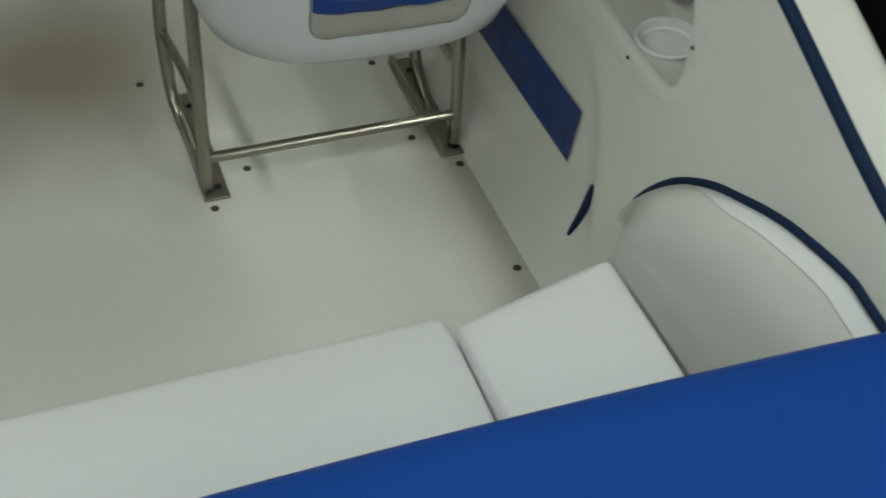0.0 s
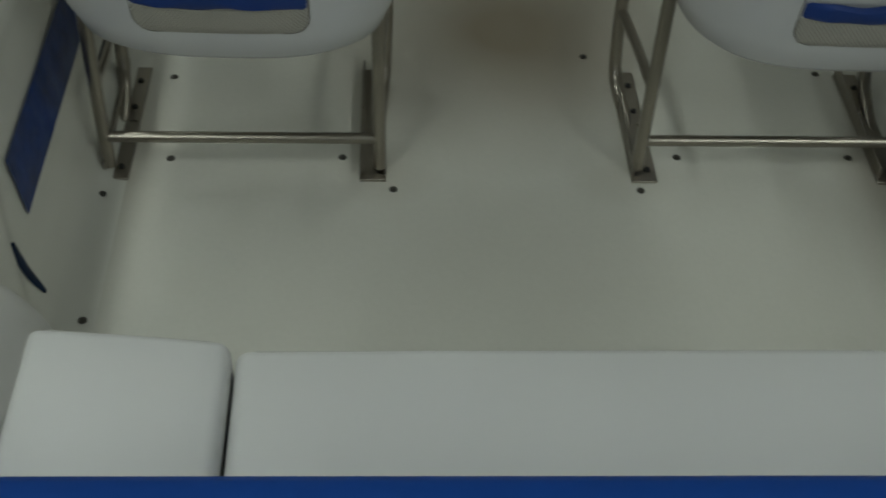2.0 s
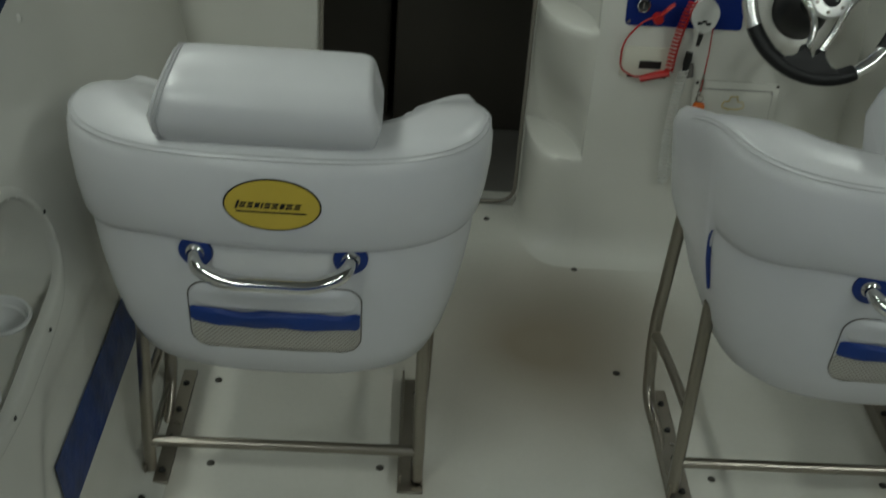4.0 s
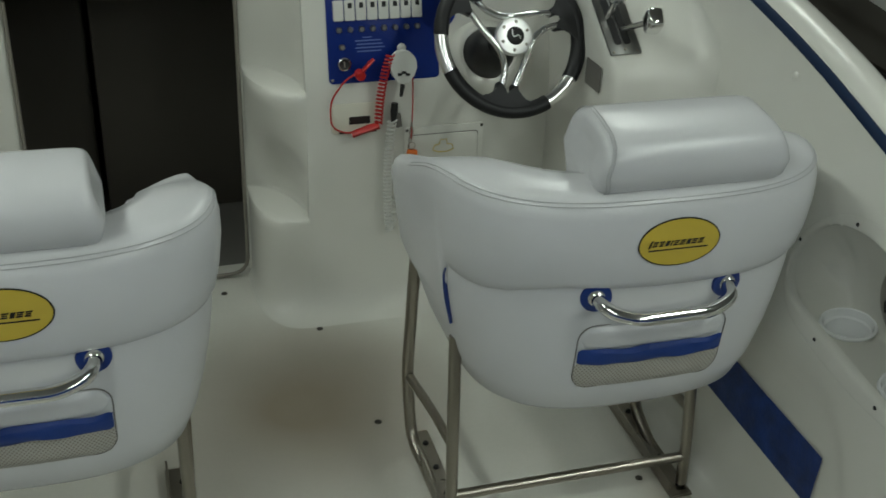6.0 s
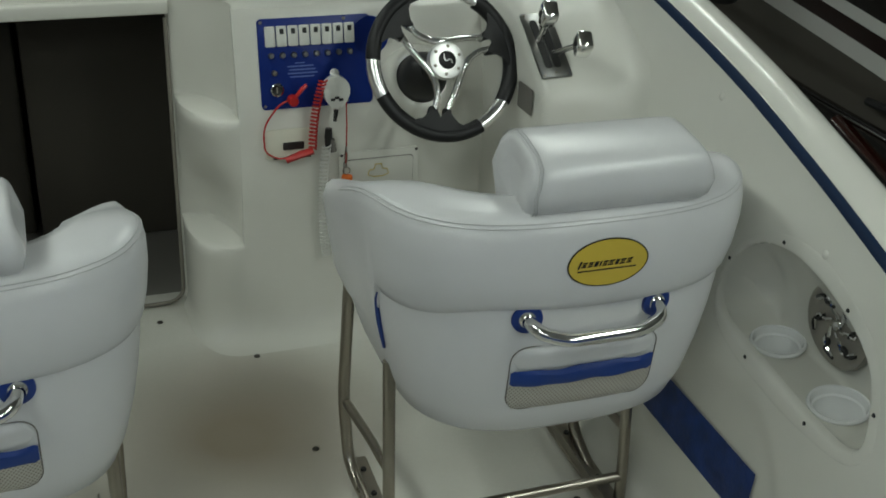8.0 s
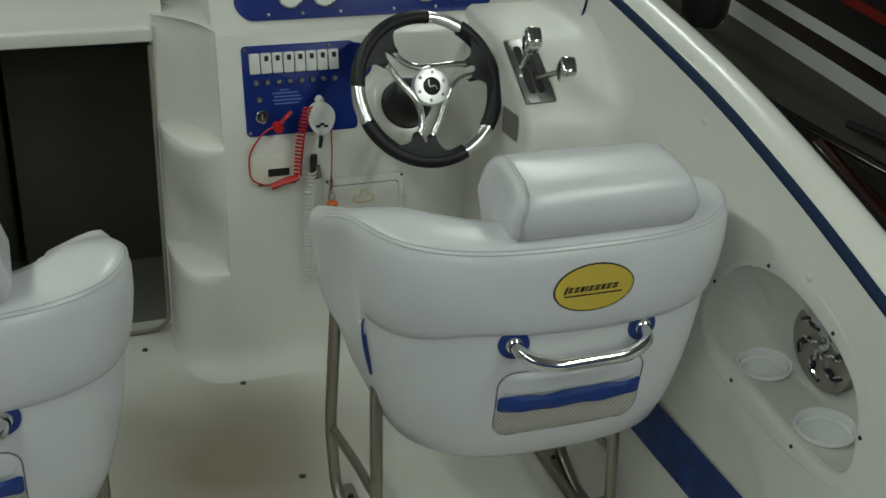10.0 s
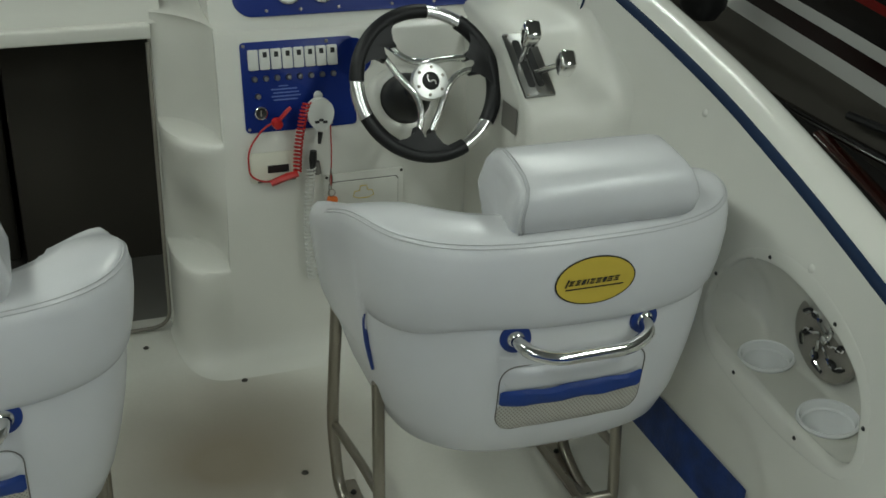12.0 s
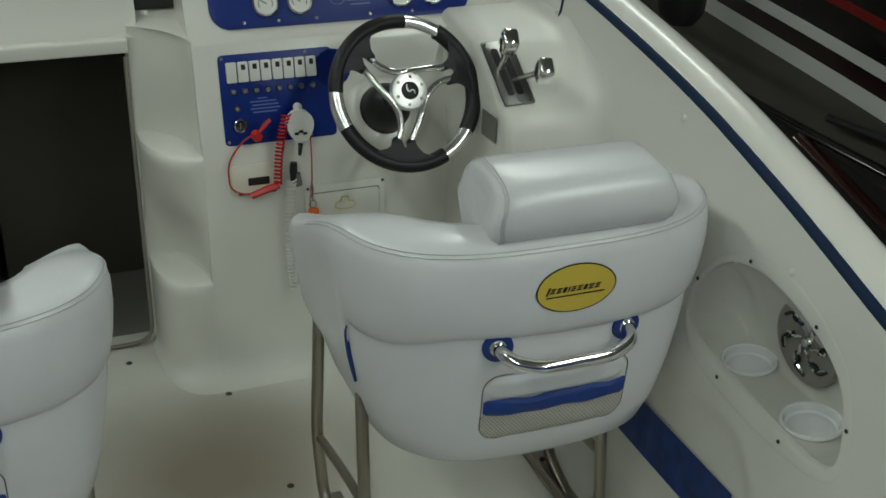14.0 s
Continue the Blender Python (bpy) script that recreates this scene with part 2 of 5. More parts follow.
def lathe(profile, n=24, bm=None, m=None):
    """A turned body: profile of (radius, height), closed where the radius is 0."""
    bm = bm or bmesh.new()
    rows = []
    for r, z in profile:
        if r < 1e-6:
            rows.append([bm.verts.new((0, 0, z))])
        else:
            rows.append([bm.verts.new((r * math.cos(2 * math.pi * k / n), r * math.sin(2 * math.pi * k / n), z)) for k in range(n)])
    for a, b in zip(rows, rows[1:]):
        for k in range(n):
            q = (k + 1) % n
            if len(a) == 1 and len(b) > 1:
                bm.faces.new((a[0], b[k], b[q]))
            elif len(b) == 1 and len(a) > 1:
                bm.faces.new((a[k], a[q], b[0]))
            elif len(a) > 1:
                bm.faces.new((a[k], a[q], b[q], b[k]))
    if m is not None:
        bmesh.ops.transform(bm, matrix=m, verts=[v for r in rows for v in r])
    return bm


def slab(outline, depth, m=None, bevel=0.0, bm=None):
    """A flat plate: outline of (u, v) in its own plane, thick along +w."""
    bm = bm or bmesh.new()
    a = [bm.verts.new((u, v, 0)) for u, v in outline]
    b = [bm.verts.new((u, v, depth)) for u, v in outline]
    n = len(a)
    bm.faces.new(list(reversed(a)))
    top = bm.faces.new(b)
    for i in range(n):
        bm.faces.new((a[i], a[(i + 1) % n], b[(i + 1) % n], b[i]))
    if bevel:
        bmesh.ops.bevel(bm, geom=list(top.edges), offset=bevel, segments=2, affect="EDGES", profile=0.5)
    if m is not None:
        bmesh.ops.transform(bm, matrix=m, verts=list(bm.verts))
    return bm


def round_rect(u0, u1, v0, v1, r, seg=5):
    out = []
    for cu, cv, a0 in ((u1 - r, v1 - r, 0), (u0 + r, v1 - r, 90), (u0 + r, v0 + r, 180), (u1 - r, v0 + r, 270)):
        for i in range(seg + 1):
            a = radians(a0 + 90 * i / seg)
            out.append((cu + r * math.cos(a), cv + r * math.sin(a)))
    return out


def frame_of(origin, right, up):
    """The matrix of a plane: u to the right, v up, w out of it."""
    r = Vector(right).normalized()
    u = Vector(up)
    w = r.cross(u).normalized()
    u = w.cross(r)
    m = Matrix((r, u, w)).transposed().to_4x4()
    m.translation = Vector(origin)
    return m


def smoothstep(a, b, x):
    s = min(max((x - a) / (b - a), 0.0), 1.0)
    return s * s * (3 - 2 * s)


def lerp(table, x):
    """Linear reading of a table of (x, value)."""
    if x <= table[0][0]:
        return table[0][1]
    for (a, va), (b, vb) in zip(table, table[1:]):
        if x <= b:
            return va + (vb - va) * (x - a) / (b - a)
    return table[-1][1]


# ---------------------------------------------------------------- the showroom round the boat
Z_GROUND = -0.75
Z_CEILING = 3.6
structure("ground", box(-9, 9, -9, 14, Z_GROUND - 0.1, Z_GROUND), CONCRETE, "grey polished concrete showroom floor", "floor", 0)
for nm, b in (("wall_north", (-9, 9, 14, 14.2)), ("wall_south", (-9, 9, -9.2, -9)), ("wall_east", (9, 9.2, -9, 14)), ("wall_west", (-9.2, -9, -9, 14))):
    structure(nm, box(*b, Z_GROUND, Z_CEILING), ROOM_WALL, "plain grey painted showroom wall", "wall", 0)
structure("ceiling", box(-9.2, 9.2, -9.2, 14.2, Z_CEILING, Z_CEILING + 0.1), ROOM_WALL, "plain grey showroom ceiling", "ceiling", 0)


def strip_lamp(x, y, ln, share):
    lamp = thing("ceiling_light", "long white fluorescent strip light on the ceiling", "ceiling light", "showroom strip lights", (x, y, Z_CEILING))
    part("housing", box(-0.14, 0.14, -ln / 2, ln / 2, -0.08, 0), WHITE_PLASTIC, lamp, "", 0)
    for dx in (-0.07, 0.07):
        part("tube", tube([(dx, -ln / 2 + 0.05, -0.11), (dx, ln / 2 - 0.05, -0.11)], 0.022, 8), LAMP, lamp, "glowing tube")
    light = bpy.data.lights.new("strip", "AREA")
    light.shape, light.size, light.size_y, light.energy, light.color = "RECTANGLE", 0.28, ln, LAMP_POWER * share, (0.905, 1.0, 0.935)
    ob = new("strip_light", light)
    ob.matrix_basis = pose(x, y, Z_CEILING - 0.16)
    return lamp


# two rows of strip lights run along the boat, one over each of its sides
LAMP_POWER = 23
for lx, row in ((-1.8, ((-5.5, 1.5), (-2.3, 1.3), (0.9, 1.1), (4.1, 0.7))), (2.0, ((-5.5, 1.8), (-2.3, 1.5), (3.0, 0.9)))):
    for ly, share in row:
        strip_lamp(lx, ly, 2.4, share)


# ---------------------------------------------------------------- the boat's shell
# height and half-width of the blue stripe along the cockpit side
STRIPE_Z = [(-1.5, 0.47), (-0.95, 0.49), (-0.80, 0.545), (-0.75, 0.568), (-0.67, 0.603), (-0.59, 0.630), (-0.50, 0.658), (-0.30, 0.717), (-0.10, 0.738), (0.0, 0.768), (0.14, 0.810), (0.3, 0.843), (0.515, 0.880), (0.75, 0.923), (1.2, 0.99), (2.2, 1.1)]
STRIPE_X = [(-1.5, 0.90), (-0.75, 0.908), (-0.3, 0.936), (0.0, 0.976), (0.5, 0.98), (1.2, 0.965), (2.2, 0.83)]
CX = 0.006


def stripe_at(y):
    z = sum(lerp(STRIPE_Z, y + d) for d in (-0.24, -0.18, -0.12, -0.06, 0, 0.06, 0.12, 0.18, 0.24)) / 9
    x = sum(lerp(STRIPE_X, y + d) for d in (-0.2, -0.1, 0, 0.1, 0.2)) / 5
    return x, z


def inlay_recess(y, z):
    """The shallow moulded recess round the blue inlay, with a soft upper edge."""
    edge = 0.36 - 5.1 * max(0.0, -0.12 - y) ** 2 - 0.25 * max(0.0, y - 0.1)
    return 0.008 * smoothstep(-0.035, 0.035, edge - z) * smoothstep(0.05, 0.12, z)


def side_profile(y):
    """Half-width and height up the cockpit side, from the floor to the stripe."""
    sx, sz = stripe_at(y)
    k = smoothstep(1.0, 2.2, y) * 0.1
    base = [(0.718 - k, -0.001), (0.742 - k, 0.0035), (0.763 - k, 0.012), (0.780 - k, 0.027), (0.793 - k, 0.052), (0.806 - k, 0.13), (0.826 - k, 0.24), (0.838 - k, 0.32), (0.853 - k, 0.42)]
    fine = []
    for (xa, za), (xb, zb) in zip(base, base[1:]):
        k = 4 if za > 0.04 else 1
        for i in range(k):
            fine.append((xa + (xb - xa) * i / k, za + (zb - za) * i / k))
    base = [(x + inlay_recess(y, z), z) for x, z in fine] + base[-1:]
    bx, bz = base[-1]
    for i in range(1, 9):
        s = i / 8
        base.append((bx + (sx - 0.005 - bx) * (0.8 * s + 0.2 * s * s), bz + (sz - 0.008 - bz) * s))
    return base


def side_x(y, z):
    """Half-width of the cockpit side at a height."""
    p = side_profile(y)
    return lerp([(zz, xx) for xx, zz in p], z)


# outlines of the moulded tray in the cockpit side, (y, z): outer edge of its flange and inner lip
TRAY_OUT = [(0.061, 0.473), (0.077, 0.526), (0.060, 0.583), (0.015, 0.628), (-0.055, 0.655), (-0.131, 0.660), (-0.207, 0.648), (-0.283, 0.624), (-0.346, 0.592), (-0.387, 0.550), (-0.415, 0.494), (-0.421, 0.456), (-0.401, 0.423), (-0.355, 0.406), (-0.240, 0.398), (-0.130, 0.404), (-0.047, 0.415), (0.019, 0.434)]
TRAY_IN = [(0.053, 0.482), (0.065, 0.526), (0.048, 0.574), (0.006, 0.611), (-0.070, 0.628), (-0.145, 0.624), (-0.207, 0.613), (-0.270, 0.597), (-0.328, 0.571), (-0.364, 0.537), (-0.388, 0.492), (-0.395, 0.458), (-0.380, 0.438), (-0.345, 0.430), (-0.240, 0.433), (-0.140, 0.441), (-0.060, 0.447), (0.010, 0.456)]


def ring_of(pts, n):
    """A closed smooth curve through the points, at even steps along it."""
    m = len(pts)
    fine = []
    for i in range(m * 16):
        k, f = i // 16, (i % 16) / 16
        p = [Vector(pts[(k + j) % m]) for j in (-1, 0, 1, 2)]
        fine.append(0.5 * ((2 * p[1]) + (p[2] - p[0]) * f + (2 * p[0] - 5 * p[1] + 4 * p[2] - p[3]) * f * f + (3 * p[1] - p[0] - 3 * p[2] + p[3]) * f ** 3))
    run = [0.0]
    for a, b in zip(fine, fine[1:] + fine[:1]):
        run.append(run[-1] + (b - a).length)
    out, k = [], 0
    for i in range(n):
        s = run[-1] * i / n
        while run[k + 1] < s:
            k += 1
        f = (s - run[k]) / max(run[k + 1] - run[k], 1e-9)
        out.append(fine[k].lerp(fine[(k + 1) % len(fine)], f))
    return out


def tray_outline(n=64, k=0.0):
    """The tray's outline, from the outer edge (k = 0) to the inner lip (k = 1)."""
    return [a.lerp(b, k) for a, b in zip(ring_of(TRAY_OUT, n), ring_of(TRAY_IN, n))]


def inside(poly, y, z):
    hit = False
    n = len(poly)
    for i in range(n):
        a, b = poly[i], poly[(i + 1) % n]
        if (a.y > z) != (b.y > z) and y < (b.x - a.x) * (z - a.y) / (b.y - a.y) + a.x:
            hit = not hit
    return hit


def cockpit_side(s, nm):
    ys = [-1.5 + 0.0125 * i for i in range(0, 297)]
    hole = tray_outline(64, 0.55)
    rows = []
    for y in ys:
        p = side_profile(y)
        fine = []
        for (xa, za), (xb, zb) in zip(p, p[1:]):
            k = 3 if za >= 0.3 else 1
            for i in range(k):
                f = i / k
                fine.append((xa + (xb - xa) * f, za + (zb - za) * f))
        fine.append(p[-1])
        rows.append([(CX + s * x, y, z) for x, z in fine])
    bm, vs = grid(rows)
    gone = [f for f in bm.faces if inside(hole, f.calc_center_median().y, f.calc_center_median().z)]
    bmesh.ops.delete(bm, geom=gone, context="FACES")
    structure("wall_" + nm, bm, GELCOAT, "glossy white moulded gelcoat cockpit side of a boat", "boat side", 50)
    # blue stripe, deck edge and topsides
    rows, deck = [], []
    for y in ys[::2]:
        x, z = stripe_at(y)
        rows.append([(CX + s * (x + dx), y, z + dz) for dx, dz in ((-0.006, -0.009), (-0.004, -0.003), (0.0, 0.002), (0.005, 0.005), (0.0085, 0.006))])
        deck.append([(CX + s * (x + dx), y, z + dz) for dx, dz in ((0.006, -0.004), (0.0085, 0.005), (0.014, 0.010), (0.026, 0.017), (0.042, 0.0225), (0.060, 0.025), (0.076, 0.0235), (0.090, 0.016), (0.101, 0.0), (0.106, -0.03), (0.106, -0.10), (0.04, -0.6), (-0.2, -1.1))])
    structure("trim_" + nm, grid(rows)[0], BLUE_TRIM, "dark blue rubber stripe along the gunwale", "trim", 60)
    structure("gunwale_" + nm, grid(deck)[0], GELCOAT, "glossy white rounded boat gunwale and topsides", "gunwale", 60)


cockpit_side(1, "starboard")
cockpit_side(-1, "port")

# cockpit sole: one moulded sheet
rows = []
for i in range(61):
    y = -1.3 + 2.45 * i / 60
    rows.append([(CX + 0.755 * (j / 30 - 1), y, 0.0) for j in range(61)])
structure("floor", grid(rows)[0], DECK, "off-white moulded gelcoat cockpit floor with dirt stains and painted shade", "floor", 60)

# bulkhead with the companionway opening
HX0, HX1, HY = -0.525, -0.012, 1.086
HZ0, HZ1 = -0.012, 0.775


def plate(name, x0, x1, y0, y1, z0, z1, mat=GELCOAT, lab="white gelcoat bulkhead panel", bevel=0.012):
    return structure(name, box(x0, x1, y0, y1, z0, z1, bevel, 3), mat, lab, "wall", 50)


plate("wall_bulkhead_1", -0.99, HX0, HY, HY + 0.05, -0.02, 0.97)
plate("wall_bulkhead_2", HX0 - 0.02, HX1 + 0.02, HY + 0.005, HY + 0.05, -0.05, HZ0, bevel=0.006)

structure("wall_bulkhead_3", box(HX0 - 0.03, HX1 + 0.005, HY - 0.012, HY + 0.03, HZ1, HZ1 + 0.034, 0.006, 3), GELCOAT, "white gelcoat lip over the cabin door", "wall", 50)
rows = [[(x, y, z) for y, z in ((HY + 0.012, HZ1 + 0.03), (HY + 0.017, HZ1 + 0.045), (HY + 0.028, HZ1 + 0.062), (HY + 0.046, HZ1 + 0.10), (HY + 0.072, HZ1 + 0.18), (HY + 0.10, HZ1 + 0.30))] for x in (-1.0, HX0, -0.3, HX1, 0.02)]
structure("wall_bulkhead_4", grid(rows)[0], GELCOAT, "white gelcoat deck moulding over the cabin door", "wall", 50)

plate("wall_bulkhead_5", HX1 + 0.002, 0.2, HY + 0.03, HY + 0.07, -0.02, 0.835)

# cabin behind the opening
for nm, b in (("wall_cabin_1", (-1.0, -0.95, HY + 0.05, 2.9, -0.4, 0.777)), ("wall_cabin_2", (0.75, 0.8, HY + 0.05, 2.9, -0.4, 0.777)), ("wall_cabin_3", (-1.0, 0.8, 2.9, 2.95, -0.4, 0.777)),
              ("floor_cabin", (-1.0, 0.8, HY + 0.05, 2.9, -0.10, -0.06)), ("ceiling_cabin", (-1.0, 0.8, HY + 0.035, 2.95, 0.778, 0.802)), ("wall_cabin_4", (-1.0, HX0, HY + 0.05, HY + 0.08, -0.4, 0.777))):
    structure(nm, box(*b), CABIN_FLOOR if nm == "floor_cabin" else CABIN_DARK, "dark brown carpeted cabin lining", nm.split("_")[0], 0)

trim_path = rounded([(HX1 - 0.004, HY - 0.004, HZ1 - 0.01), (HX1 - 0.004, HY - 0.004, 0.012), (HX0 + 0.004, HY - 0.004, 0.004), (HX0 + 0.004, HY - 0.004, HZ1 - 0.01)], 0.05, 8)
structure("trim_door", tube(trim_path, 0.005, 8), material("grey_rubber", (0.22, 0.20, 0.17), 0.6), "thin grey rubber edge round the cabin door", "trim", 50)
structure("wall_cabin_5", box(-0.35, 0.74, 1.62, 1.66, -0.06, 0.775, 0.01, 2), LINING, "dark brown cabin partition panel", "wall", 40)
structure("wall_cabin_6", box(-0.94, -0.365, 1.70, 1.74, -0.06, 0.775, 0.01, 2), LINING, "dark brown cabin partition panel", "wall", 40)


# ---------------------------------------------------------------- helm chairs
def u_path(w, yb, yf, y0=-0.06, n=2.9, seg=56, side=6):
    """Plan of a wrap-round shell: from the left front, round the back, to the right front."""
    pts = [(-w, yf + (y0 - yf) * i / side) for i in range(side)]
    for i in range(seg + 1):
        f = i / seg
        a = math.pi * (1 - f + 0.75 * math.sin(2 * math.pi * f) / (2 * math.pi))
        c, q = math.cos(a), math.sin(a)
        pts.append((w * math.copysign(abs(c) ** (2 / n), c), y0 - (y0 - yb) * abs(q) ** (2 / n)))
    pts += [(w, y0 + (yf - y0) * (i + 1) / side) for i in range(side)]
    return pts


LOWER = [(0.310, 0.15, -0.16, -0.1), (0.313, 0.2, -0.205, -0.085), (0.323, 0.236, -0.24, -0.065), (0.346, 0.263, -0.264, -0.045), (0.394, 0.282, -0.28, 0.04), (0.46, 0.299, -0.289, 0.12), (0.52, 0.310, -0.294, 0.14), (0.575, 0.317, -0.297, -0.02), (0.64, 0.320, -0.299, -0.05)]


def shell_back(u, z):
    """How far aft the lower shell reaches at a place across it."""
    w = lerp([(r[0], r[1]) for r in LOWER], z)
    yb = lerp([(r[0], r[2]) for r in LOWER], z)
    c = min(abs(u) / w, 0.999) ** (2.9 / 2)
    q = math.sqrt(1 - c * c)
    return -0.06 - (-0.06 - yb) * q ** (2 / 2.9)


BAND = [(0.606, 0.313, -0.298), (0.612, 0.319, -0.305), (0.626, 0.326, -0.312), (0.660, 0.333, -0.318), (0.707, 0.338, -0.320), (0.744, 0.338, -0.316), (0.765, 0.333, -0.309), (0.776, 0.321, -0.297), (0.780, 0.302, -0.279), (0.7815, 0.272, -0.252), (0.780, 0.242, -0.224), (0.772, 0.216, -0.200), (0.75, 0.202, -0.188), (0.70, 0.196, -0.183), (0.50, 0.192, -0.180)]


FRONT = [0.94, 0.95, 0.97, 1.0, 1.0, 1.0]


def band_back(u, z):
    w = lerp([(r[0], r[1]) for r in BAND[:7]], z)
    yb = lerp([(r[0], r[2]) for r in BAND[:7]], z)
    c = min(abs(u) / w, 0.999) ** (2.9 / 2)
    return -0.06 - (-0.06 - yb) * math.sqrt(1 - c * c) ** (2 / 2.9)


def band_drop(x, y, z):
    """The rim falls towards the front of the arms; the left arm also hangs down in front of the back panel."""
    hang = 0.15 * smoothstep(-0.133, -0.121, y) * (1 - smoothstep(0.615, 0.70, z)) if x < 0 else 0.0
    return 0.13 * smoothstep(-0.17, 0.20, y) * smoothstep(0.62, 0.76, z) + hang


def pad_on(surface, u0, u1, z0, z1, r, out0, bulge, nu=24, nz=10, wave=0.0, ripple=0.0):
    """A padded panel on a shell: rounded rectangle lying on the surface, bulging outwards."""
    rows = []
    for i in range(nu + 1):
        u = u0 + (u1 - u0) * i / nu
        d = min(u - u0, u1 - u)
        inset = r - math.sqrt(max(r * r - (r - min(d, r)) ** 2, 0)) if d < r else 0
        col = []
        for j in range(nz + 1):
            f = j / nz
            z = z0 + inset + (z1 - z0 - 2 * inset) * f
            z += ripple * (math.sin(u * 41 + 0.6) + 0.6 * math.sin(u * 83 + 2.0 * f))
            edge = min(1.0, 4 * f * (1 - f) * 1.6) * min(1.0, 6 * (i / nu) * (1 - i / nu) * 1.2)
            col.append((u, surface(u, z) - out0 - bulge * edge - wave * math.sin(u * 38 + 3 * f) * edge, z))
        rows.append(col)
    return grid(rows)[0]


def helm_chair(x, y, turn, pod_at=(0.0, 0.0, 0.0), label_extra="", bolster=0.033, splay=0.0, shift=0.0):
    ch = thing("helm_chair", "white vinyl bucket helm chair on a stainless tube frame" + label_extra, "chair", "cockpit helm chairs", (x, y, 0))
    pm = pose(*pod_at, 0, 0, turn)

    def pod(name, bm, mat, label="", smooth=45, parent=None):
        for v in bm.verts:
            v.co.x *= 1 + splay * smoothstep(-0.25, 0.08, v.co.y)
        bmesh.ops.transform(bm, matrix=pm, verts=list(bm.verts))
        return part(name, bm, mat, parent or ch, label, smooth)

    # frame
    hw = 0.235
    for s in (-1, 1):
        bm = box(s * hw - 0.024, s * hw + 0.024, -0.170, 0.155, 0.0, 0.006, 0.001, 1)
        fl = part("floor_rail", bm, STEEL, ch, "flat steel floor rail")
        part("rail_lip", box(s * hw - 0.022, s * hw - 0.017, -0.155, 0.155, 0.005, 0.03, 0.001, 1), STEEL, fl)
        for by in (-0.14, -0.05, 0.03, 0.11):
            part("bolt", lathe([(0, 0.012), (0.005, 0.011), (0.007, 0.006), (0.007, 0.004)], 8, m=pose(s * hw + 0.008, by, 0)), BLACK, fl)
        sx = s * (hw + 0.012)
        part("rear_leg", tube(rounded([(sx, -0.14, 0.012), (sx, -0.135, 0.10), (sx - s * 0.004, -0.10, 0.42)], 0.04), 0.0118, 14), STEEL, ch, "stainless rear tube leg")
        part("front_leg", tube(rounded([(sx + s * 0.004, 0.145, 0.46), (sx + s * 0.014, 0.150, 0.17), (sx + s * 0.010, 0.115, 0.022), (sx, 0.02, 0.004), (sx, -0.03, -0.008)], 0.05), 0.0125, 12), STEEL, ch, "stainless bent front tube leg")
        part("brace", tube(rounded([(sx + s * 0.012, 0.150, 0.165), (sx, 0.0, 0.175), (sx - s * 0.001, -0.118, 0.188)], 0.06), 0.0095, 10), STEEL, ch, "stainless side brace")
    part("rear_crossbar", tube([(-hw - 0.012, -0.136, 0.077), (hw + 0.012, -0.136, 0.077)], 0.0106, 12), STEEL, ch, "stainless tube crossbar")
    part("seat_plate", box(-0.13, 0.13, -0.09, 0.10, 0.295, 0.317, 0.004, 1), STEEL, ch, "steel swivel plate")

    # lower shell
    rows = []
    for z, w, yb, yf in LOWER:
        back = u_path(w, yb, yf)
        front = [(w * (1 - 2 * i / 8), yf + 0.012 * math.sin(math.pi * i / 8)) for i in range(1, 8)]
        rows.append([(a, b, z) for a, b in back + front])
    bm, vs = grid(rows, False, True)
    bm.faces.new(list(reversed(vs[0])))
    bm.faces.new(vs[-1])
    pod("shell", bm, VINYL, "white padded vinyl lower shell", 60)
    # wrap-round upper band
    plans = [u_path(w, yb, 0.13) for z, w, yb in BAND]
    rows = []
    for i in range(len(plans[0])):
        row = []
        for k, (z, w, yb) in enumerate(BAND):
            px, py = plans[k][i]
            fall = band_drop(px, py, z) * (0.86, 0.86, 0.86, 0.86, 0.86, 0.86, 0.86, 0.87, 0.92, 1.0, 1.08, 1.1, 1.1, 1.0, 0.0)[k]
            if k < 4 and px < 0:
                fall += (0.026, 0.025, 0.02, 0.01)[k] * smoothstep(0.16, 0.325, -px) * (1 - smoothstep(-0.140, -0.122, py))
                fall -= (0.007, 0.007, 0.006, 0.003)[k] * math.exp(-((px + 0.19) / 0.11) ** 2)
                # the hanging part lies flush with the shell at the seam
                seam = (1.0, 1.0, 0.9, 0.5)[k] * smoothstep(-0.140, -0.122, py) * (1 - 0.6 * smoothstep(-0.10, 0.06, py))
                px += (-(lerp([(r[0], r[1]) for r in LOWER], z - fall) + 0.003) - px) * seam
            if py > -0.06:
                py = -0.06 + (py + 0.06) * FRONT[min(k, 5)]
            row.append((px, py, z - fall))
        rows.append(row)
    # rounded arm fronts
    for end, idx in ((0, 0), (1, -1)):
        base = rows[idx]
        mid = Vector((sum(p[0] for p in base) / len(base), 0, sum(p[2] for p in base) / len(base)))
        extra = []
        for st in (0.35, 0.65, 0.85):
            f = math.sqrt(1 - st * st)
            extra.append([(mid.x + (p[0] - mid.x) * f, p[1] + 0.035 * st, mid.z + (p[2] - mid.z) * (0.4 + 0.6 * f)) for p in base])
        rows = list(reversed(extra)) + rows if end == 0 else rows + extra
    bm, vs = grid(rows)
    bm.faces.new(vs[0])
    bm.faces.new(list(reversed(vs[-1])))
    band = pod("backrest", bm, VINYL, "white vinyl wrap-round back and arm roll", 60)
